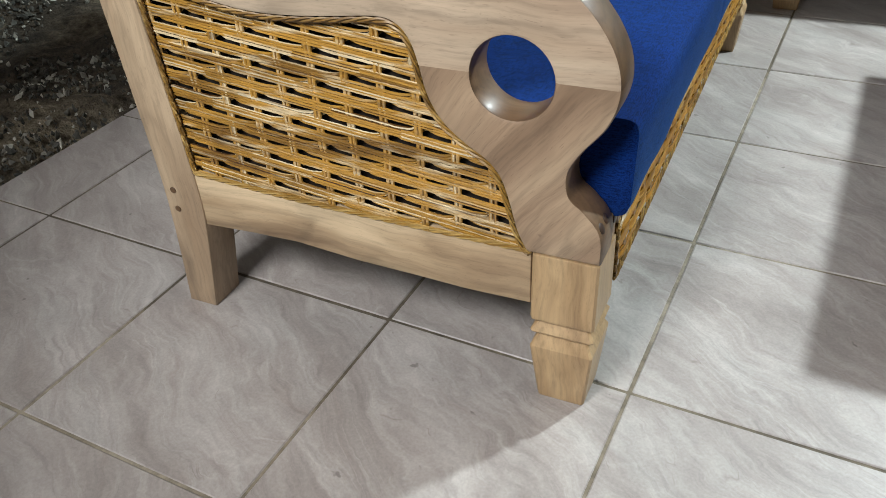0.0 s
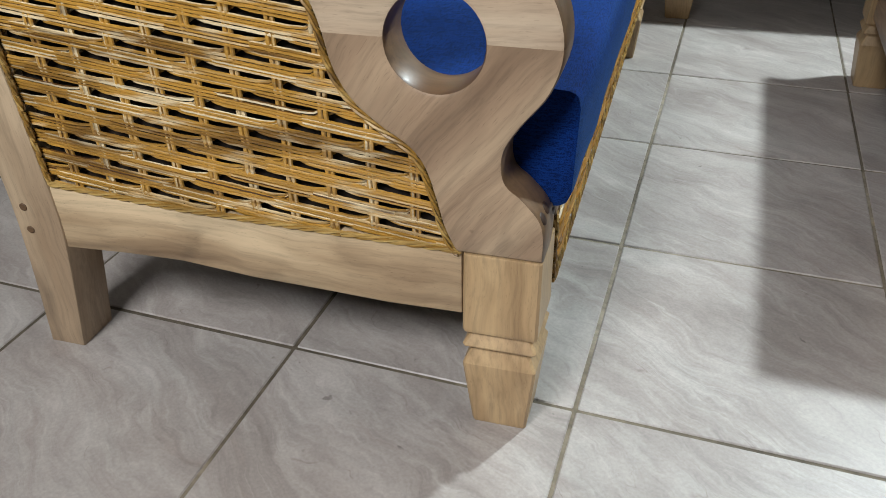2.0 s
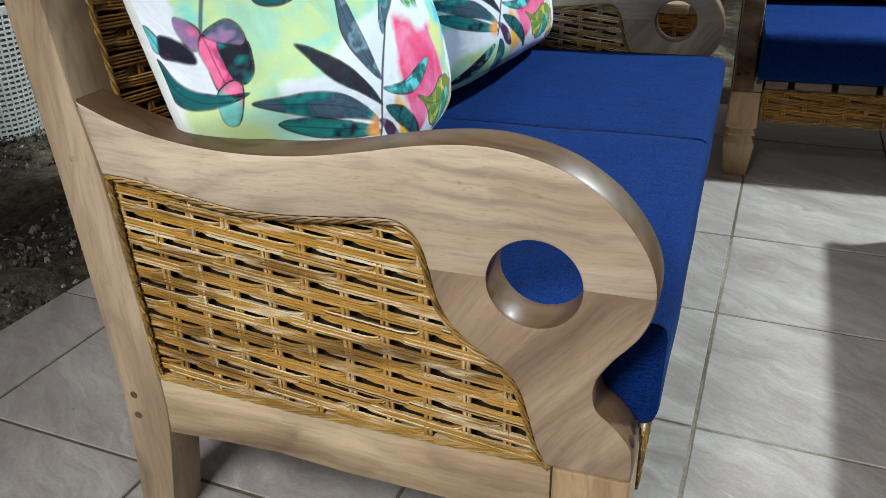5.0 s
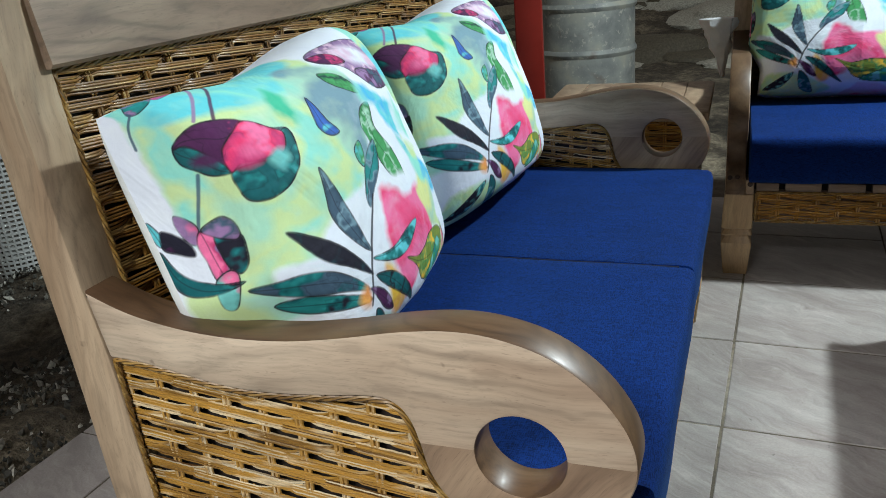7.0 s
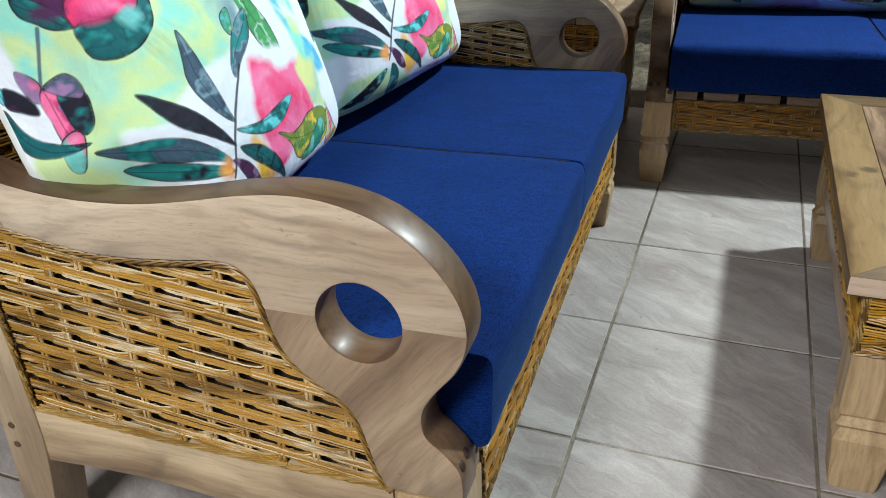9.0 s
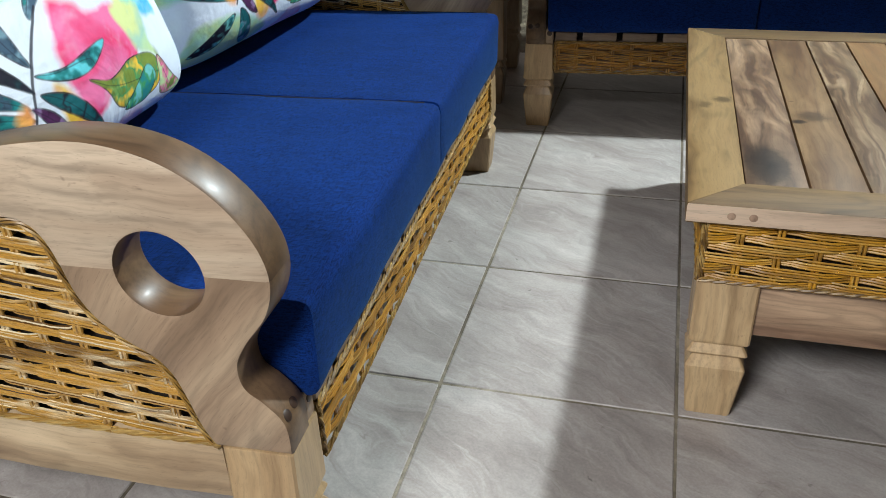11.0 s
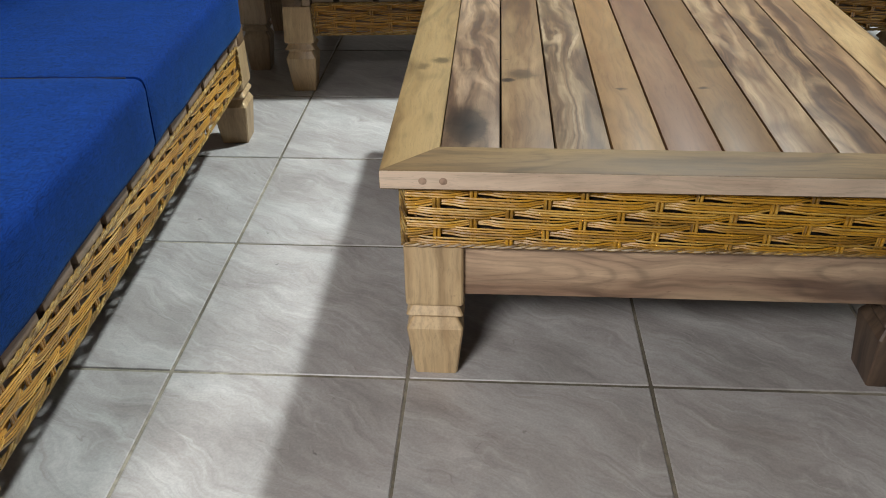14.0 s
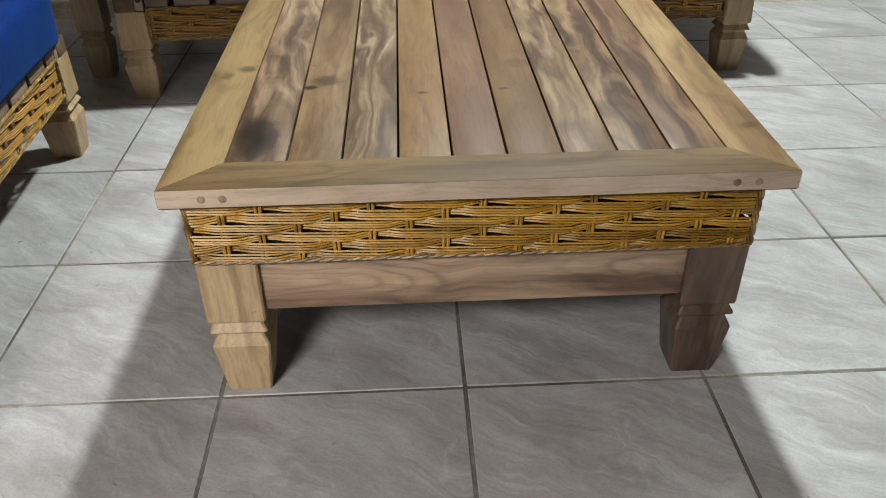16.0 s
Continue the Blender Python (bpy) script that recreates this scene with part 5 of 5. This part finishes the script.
def coffee_table():
    # built about the middle of its top
    cx, cy = (TX0 + TX1) / 2, (TY0 + TY1) / 2
    w, d = TX1 - TX0, TY1 - TY0
    tab = thing("coffee_table", pose(cx, cy, 0), "low wooden coffee table with slatted top and rattan apron", "table")
    a, b, r = w / 2, d / 2, 0.0805
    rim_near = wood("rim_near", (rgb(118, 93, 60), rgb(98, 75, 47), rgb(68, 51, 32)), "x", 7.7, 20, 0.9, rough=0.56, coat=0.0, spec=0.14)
    rim_left = wood("rim_left", (rgb(152, 124, 84), rgb(130, 102, 66), rgb(92, 70, 44)), "y", 9.2, 16, 1.4, knots=(((-0.418, -0.061, TZ), (0.018, 0.024, 0.05), 0.6), ((-0.386, -0.030, TZ), (0.026, 0.020, 0.05), 0.75)), rough=0.56, coat=0.0, spec=0.14)
    rim_right = wood("rim_right", (rgb(160, 132, 94), rgb(136, 106, 72), rgb(100, 75, 50)), "y", 2.9, 16, 1.4, knots=(((0.424, -0.32, TZ), (0.022, 0.016, 0.05), 0.5),), rough=0.56, coat=0.0, spec=0.14)

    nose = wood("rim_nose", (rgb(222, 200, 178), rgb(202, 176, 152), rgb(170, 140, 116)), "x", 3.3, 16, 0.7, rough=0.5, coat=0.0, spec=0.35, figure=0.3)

    def mitre(p0, p1, q0, q1, mat):
        """A rim board: outer edge p0-p1, inner edge q0-q1, with an eased nose."""
        bm = bmesh.new()
        rings = []
        for (px, py), (qx, qy) in ((p0, q0), (p1, q1)):
            n = Vector((qx - px, qy - py))
            L = n.length
            n /= L
            prof = [(0.003, TZ - 0.031), (0.0, TZ - 0.0285), (0.0, TZ - 0.004), (0.001, TZ - 0.001), (0.004, TZ), (L - 0.0015, TZ), (L, TZ - 0.001), (L, TZ - 0.031)]
            rings.append([(px + n.x * o, py + n.y * o, z) for o, z in prof])
        mid = [tuple(Vector(u).lerp(Vector(v), 0.5)) for u, v in zip(*rings)]
        add_loft(bm, [rings[0], mid, rings[1]])
        ob = part("rim_board", bm, mat, tab)
        # the sawn nose has paler tones than the top face
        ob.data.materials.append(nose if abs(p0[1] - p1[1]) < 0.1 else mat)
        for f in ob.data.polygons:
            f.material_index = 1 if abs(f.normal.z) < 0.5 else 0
        return ob
    g = 0.0006
    i0, i1, j0, j1 = -a + r, a - r, -b + 0.078, b - r
    mitre((-a + g, -b), (a - g, -b), (i0, j0), (i1, j0), rim_near)
    mitre((a - g, b), (-a + g, b), (i1, j1), (i0, j1), rim_near)
    mitre((-a, b - g), (-a, -b + g), (i0, j1), (i0, j0), rim_left)
    mitre((a, -b + g), (a, b - g), (i1, j0), (i1, j1), rim_right)
    # slats ripped to slightly different widths
    shares = (1.092, 0.98, 1.0, 0.962, 0.983, 1.013, 0.972, 0.975, 1.01)
    left = i0
    for k, share in enumerate(shares):
        knots = ()
        sw = (i1 - i0) * share / sum(shares)
        x = left + sw / 2
        left += sw
        if k == 0:
            knots = (((-0.330, -0.318, TZ), (0.052, 0.120, 0.06), 1.0), ((-0.325, -0.345, TZ), (0.062, 0.190, 0.06), 0.55))
        if k == 1:
            knots = (((-0.240, -0.092, TZ), (0.036, 0.034, 0.06), 0.7), ((-0.266, -0.122, TZ), (0.016, 0.014, 0.05), 1.0))
        if k == 3:
            knots = (((-0.074, -0.156, TZ), (0.013, 0.009, 0.03), 0.8),)
        if k == 5:
            knots = (((0.066, -0.147, TZ), (0.013, 0.009, 0.03), 0.8), ((0.102, -0.03, TZ), (0.034, 0.030, 0.04), 0.35))
        band = (24, 17, 26, 10, 12, 10, 20, 22, 18)[k]
        mat = wood("slat_wood", tuple(tuple(v * k3 for v, k3 in zip(tone, (0.655, 0.58, 0.485))) for tone in slat_tones[k]), "y", 1.7 * k + 0.4, band, (2.1, 1.8, 2.4, 1.1, 1.2, 1.1, 2.2, 2.3, 2.0)[k], knots=knots, rough=0.56, coat=0.04, coat_rough=0.32, spec=0.13, figure=(1.1, 0.8, 1.1, 0.5, 0.5, 0.5, 1.0, 1.0, 0.9)[k], cream=(0.5, 0.25, 0.65, 0.0, 0.1, 0.0, 0.45, 0.5, 0.35)[k])
        part("slat", box((x - sw / 2 + 0.0016, j0 + 0.0012, TZ - 0.022), (x + sw / 2 - 0.0016, j1 - 0.0012, TZ - 0.0012), 0.0014), mat, tab)
    # near-black board gives the slat gaps their shade
    part("underlay", box((i0 + 0.002, j0 + 0.002, TZ - 0.034), (i1 - 0.002, j1 - 0.002, TZ - 0.0235), 0.0), wood_gap_shade, tab)
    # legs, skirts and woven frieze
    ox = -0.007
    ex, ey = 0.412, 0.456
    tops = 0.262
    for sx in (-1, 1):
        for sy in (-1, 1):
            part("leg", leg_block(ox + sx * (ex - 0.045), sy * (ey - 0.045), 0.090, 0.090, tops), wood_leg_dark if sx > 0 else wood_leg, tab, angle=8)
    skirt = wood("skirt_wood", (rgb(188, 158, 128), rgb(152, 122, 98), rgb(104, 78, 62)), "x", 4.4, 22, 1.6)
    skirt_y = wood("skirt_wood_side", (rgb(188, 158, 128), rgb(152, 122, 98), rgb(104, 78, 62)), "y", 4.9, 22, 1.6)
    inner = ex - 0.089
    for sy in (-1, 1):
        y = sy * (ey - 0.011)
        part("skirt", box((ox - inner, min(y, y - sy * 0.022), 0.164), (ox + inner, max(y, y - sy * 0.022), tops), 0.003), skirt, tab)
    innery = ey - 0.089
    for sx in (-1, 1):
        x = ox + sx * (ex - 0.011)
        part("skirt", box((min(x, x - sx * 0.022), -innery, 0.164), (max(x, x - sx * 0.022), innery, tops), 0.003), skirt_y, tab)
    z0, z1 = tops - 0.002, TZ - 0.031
    part("frieze_core", box((ox - ex + 0.02, -ey + 0.02, tops + 0.001), (ox + ex - 0.02, ey - 0.02, TZ - 0.0345), 0.0), wood_gap_shade, tab)
    faces = (
        (lambda s, z, d: (ox + s, -ey + 0.004 - d, z), ex, (0, -1, 0)), (lambda s, z, d: (ox - s, ey - 0.004 + d, z), ex, (0, 1, 0)),
        (lambda s, z, d: (ox - ex + 0.004 - d, -s, z), ey, (-1, 0, 0)), (lambda s, z, d: (ox + ex - 0.004 + d, s, z), ey, (1, 0, 0)))
    for k, (put, half, out) in enumerate(faces):
        st, sk = weave(put, -half + 0.051, half - 0.008, z0 - 0.0012, z1, 0.0528, 0.0168, 4, 1, None, -1, seed=20 + k, slope=0.0030, lift=0.0, lead=0.043, pinch=0.14, jump=0.5, shift=0.0, thick=0.0019, dip=0.0084)
        gold = rattan_table if k < 2 else rattan_table_side
        wv = part("woven_frieze", st, gold, tab, "golden rattan frieze woven in a twill", "stuff")
        part("stake_work", sk, gold, wv, "", "stuff")
        run = [put(-half + 0.002, z0 + 0.002, 0.004), put(half - 0.002, z0 + 0.002, 0.004)]
        part("braided_edge", braid(run, out, 0.0024), rattan_cord, wv)
        for s in (-half + 0.004, half - 0.004):
            run = [put(s, z0 + 0.004, 0.003), put(s, z1, 0.003)]
            part("braided_edge", braid(run, out, 0.0026), rattan_cord, wv)
    for x in (-0.386, -0.357, 0.357, 0.388):
        part("dowel", cyl(bmesh.new(), (x, -b + 0.0011, TZ - 0.016), (0, -1, 0), 0.0062, 0.003), wood_peg, tab, "brown dowel end")
    return tab


coffee_table()


# ---- corner table ----
def corner_table():
    size, h = 0.54, 0.465
    tab = thing("side_table", pose(0, 0, 0, 0, 0, A3) @ pose(-0.055 - size / 2, 1.375 + size / 2, 0), "small wooden corner table with a rattan frieze and square legs", "table")
    a = size / 2
    for k in range(6):
        w = size / 6
        part("top_board", box((-a + w * k + 0.0008, -a, h - 0.028), (-a + w * (k + 1) - 0.0008, a, h), 0.003), wood_stile, tab)
    for sx in (-1, 1):
        for sy in (-1, 1):
            part("leg", leg_block(sx * (a - 0.075), sy * (a - 0.075), 0.082, 0.082, h - 0.1285), wood_post, tab, angle=8)
    for s in (-1, 1):
        part("skirt", box((-a + 0.117, s * (a - 0.075) - 0.012, h - 0.21), (a - 0.117, s * (a - 0.075) + 0.012, h - 0.135), 0.003), wood_long, tab)
        part("skirt", box((s * (a - 0.075) - 0.012, -a + 0.117, h - 0.21), (s * (a - 0.075) + 0.012, a - 0.117, h - 0.135), 0.003), wood_long, tab)
    # woven frieze under the top, as on the coffee table
    e = a - 0.030
    sides = ((lambda t, z, d: (t, -e - d, z), rattan_long), (lambda t, z, d: (-t, e + d, z), rattan_long), (lambda t, z, d: (-e - d, -t, z), rattan_table_side), (lambda t, z, d: (e + d, t, z), rattan_table_side))
    for k, (put, cane) in enumerate(sides):
        st, sk = weave(put, -e + 0.01, e - 0.01, h - 0.130, h - 0.031, 0.0528, 0.0168, 4, 1, None, -1, seed=60 + k, slope=0.0030)
        wv = part("woven_frieze", st, cane, tab, "golden rattan frieze woven in a twill", "stuff")
        part("stake_work", sk, cane, wv, "", "stuff")
    part("frieze_core", box((-e + 0.012, -e + 0.012, h - 0.128), (e - 0.012, e - 0.012, h - 0.0290), 0.0), wood_gap_shade, tab)


corner_table()


# ---- beyond the porch ----
def porch_post():
    post = thing("porch_post", pose(-0.905, 2.13, 0, 0, 0, 14), "square porch post painted brick red", "post")
    part("shaft", box((-0.055, -0.055, -0.004), (0.055, 0.055, 2.72), 0.006), red_paint, post)
    part("base_plate", box((-0.075, -0.075, -0.004), (0.075, 0.075, 0.006), 0.002), red_paint, post)


porch_post()


def lathe(profile, n=64):
    return loft([[(r * math.cos(2 * math.pi * k / n), r * math.sin(2 * math.pi * k / n), z) for k in range(n)] for r, z in profile])


def steel_drum():
    drum = thing("steel_drum", pose(-1.085, 3.95, -0.03), "weathered grey galvanised steel drum with rolled hoops", "drum")
    r = 0.296
    part("shell", lathe([(r - 0.004, 0.0), (r, 0.004), (r, 0.872), (r - 0.008, 0.872), (r - 0.01, 0.86), (0.02, 0.858)]), drum_m, drum)
    for z in (0.012, 0.35, 0.62, 0.878):
        w, out = (0.024, 0.013) if 0.1 < z < 0.8 else (0.010, 0.007)
        part("hoop", lathe([(r - 0.003, z - w), (r + 0.0006, z - w), (r + out * 0.6, z - w * 0.6), (r + out, z), (r + out * 0.6, z + w * 0.6), (r + 0.0006, z + w), (r - 0.003, z + w)]), drum_m, drum)


steel_drum()


def laundry_basket():
    b = thing("plastic_basket", pose(-2.57, 0.86, -0.055), "tall white plastic basket with slotted sides", "basket")
    h, r0, r1 = 0.52, 0.135, 0.185
    rad = lambda z: r0 + (r1 - r0) * z / h
    part("base", lathe([(r0 - 0.012, 0.0), (r0 - 0.002, 0.002), (rad(0.05), 0.05), (rad(0.05) - 0.004, 0.05), (r0 - 0.008, 0.006), (0.01, 0.005)]), white_plastic, b)
    part("rim", lathe([(rad(h) - 0.003, h - 0.03), (rad(h) + 0.004, h - 0.03), (rad(h) + 0.012, h - 0.008), (rad(h) + 0.01, h), (rad(h) - 0.001, h), (rad(h) - 0.003, h - 0.03)]), white_plastic, b)
    n = 44
    for k in range(n):
        rib = bmesh.new()
        ang = 2 * math.pi * k / n
        c, s = math.cos(ang), math.sin(ang)
        t = Vector((-s, c, 0))
        rings = []
        for z in (0.045, h - 0.025):
            p = Vector((c * rad(z), s * rad(z), z))
            o = Vector((c, s, 0)) * 0.0016
            w = t * 0.0032
            rings.append([p - o - w, p + o - w, p + o + w, p - o + w])
        add_loft(rib, rings)
        part("rib", rib, white_plastic, b)
    z = 0.066
    while z < h - 0.03:
        r = rad(z)
        ring = []
        for k in range(n):
            ang = 2 * math.pi * k / n
            c, s = math.cos(ang), math.sin(ang)
            ring.append([(c * (r + o), s * (r + o), z + dz) for o, dz in ((-0.0014, -0.0045), (0.0014, -0.0045), (0.0014, 0.0045), (-0.0014, 0.0045))])
        hoop = bmesh.new()
        add_loft(hoop, ring + ring[:1], cap=False)
        part("hoop", hoop, white_plastic, b)
        z += 0.0185


laundry_basket()


def boulder(r, seed, squash=0.5):
    bm = bmesh.new()
    bmesh.ops.create_icosphere(bm, subdivisions=3, radius=1.0)
    o = Vector((seed * 1.7, seed * 0.9, seed * 0.3))
    for v in bm.verts:
        p = v.co.copy()
        k = 1 + 0.35 * noise.noise(p * 1.1 + o) + 0.14 * noise.noise(p * 3.1 + o) + 0.06 * noise.noise(p * 8 + o)
        v.co = Vector((p.x * k * r[0], p.y * k * r[1], p.z * k * r[2]))
    return bm


rock_rnd = random.Random(11)
for i in range(46):
    y = rock_rnd.uniform(5.0, 9.5)
    x = rock_rnd.uniform(-3.4, 2.0)
    r = rock_rnd.uniform(0.14, 0.42)
    zz = max(0.0, y - 6.0) * 0.16
    if (x + 1.085) ** 2 + (y - 3.95) ** 2 < (r + 0.5) ** 2:
        continue
    solid("rock", boulder((r * rock_rnd.uniform(1.0, 1.9), r, r * rock_rnd.uniform(0.3, 0.6)), i + 1), rock_m, pose(x, y, zz - 0.04, 0, 0, rock_rnd.uniform(-30, 30)), "flat brown field rock half sunk in soil", "rock", "rocks behind the porch")


def plastic_bag():
    """A crumpled film bag caught behind the sofa's arm."""
    bm = bmesh.new()
    rows = []
    for j in range(15):
        f = j / 14
        z = 0.685 - 0.20 * f
        w = 0.055 * (1 - f) ** 1.2 + 0.008
        row = []
        for k in range(16):
            a = 2 * math.pi * k / 16
            q = 1 + 0.45 * noise.noise(Vector((math.cos(a) * 2, math.sin(a) * 2, f * 5)))
            row.append((w * q * math.cos(a) + 0.02 * f, 0.03 * q * math.sin(a) * (1 - 0.6 * f), z))
        rows.append(row)
    add_loft(bm, rows)
    return solid("plastic_bag", bm, bag_m, pose(0, 0, 0, 0, 0, A3) @ pose(-0.050, 1.885, 0), "crumpled thin white plastic bag hanging behind the sofa arm", "bag")


plastic_bag()

# ---- tiles, last ----
def tile_mesh():
    e = G - 0.0056
    return mesh_of("tile", box((-e / 2, -e / 2, -0.0078), (e / 2, e / 2, 0.0), 0.0016, 1), tile_m, True, 30)


tile_me = tile_mesh()
tile_rnd = random.Random(4)
for i in range(-3, 9):
    for j in range(-7, 6):
        x, y = (i + 0.5) * G, (j + 0.5) * G
        if x > X1 - G / 2 or y > Y1 - 0.1 or y < Y0 + G / 2 - 0.01:
            continue
        t = new("tile", tile_me)
        t.parent = floor
        t.matrix_world = pose(x + tile_rnd.uniform(-0.0006, 0.0006), y + tile_rnd.uniform(-0.0006, 0.0006), tile_rnd.uniform(-0.0006, 0.0002), 0, 0, tile_rnd.choice((0, 0, 0, 180)))
# the cut course along the soil
edge_bm = box((X0 + 0.002, -G / 2 + 0.00225, -0.0078), (-1.2 - 0.00225, G / 2 - 0.00225, 0.0), 0.0016, 1)
edge_me = mesh_of("edge_tile", edge_bm, tile_m, True, 30)
for j in range(-6, 6):
    t = new("tile", edge_me)
    t.parent = floor
    t.matrix_world = pose(0, (j + 0.5) * G, 0)
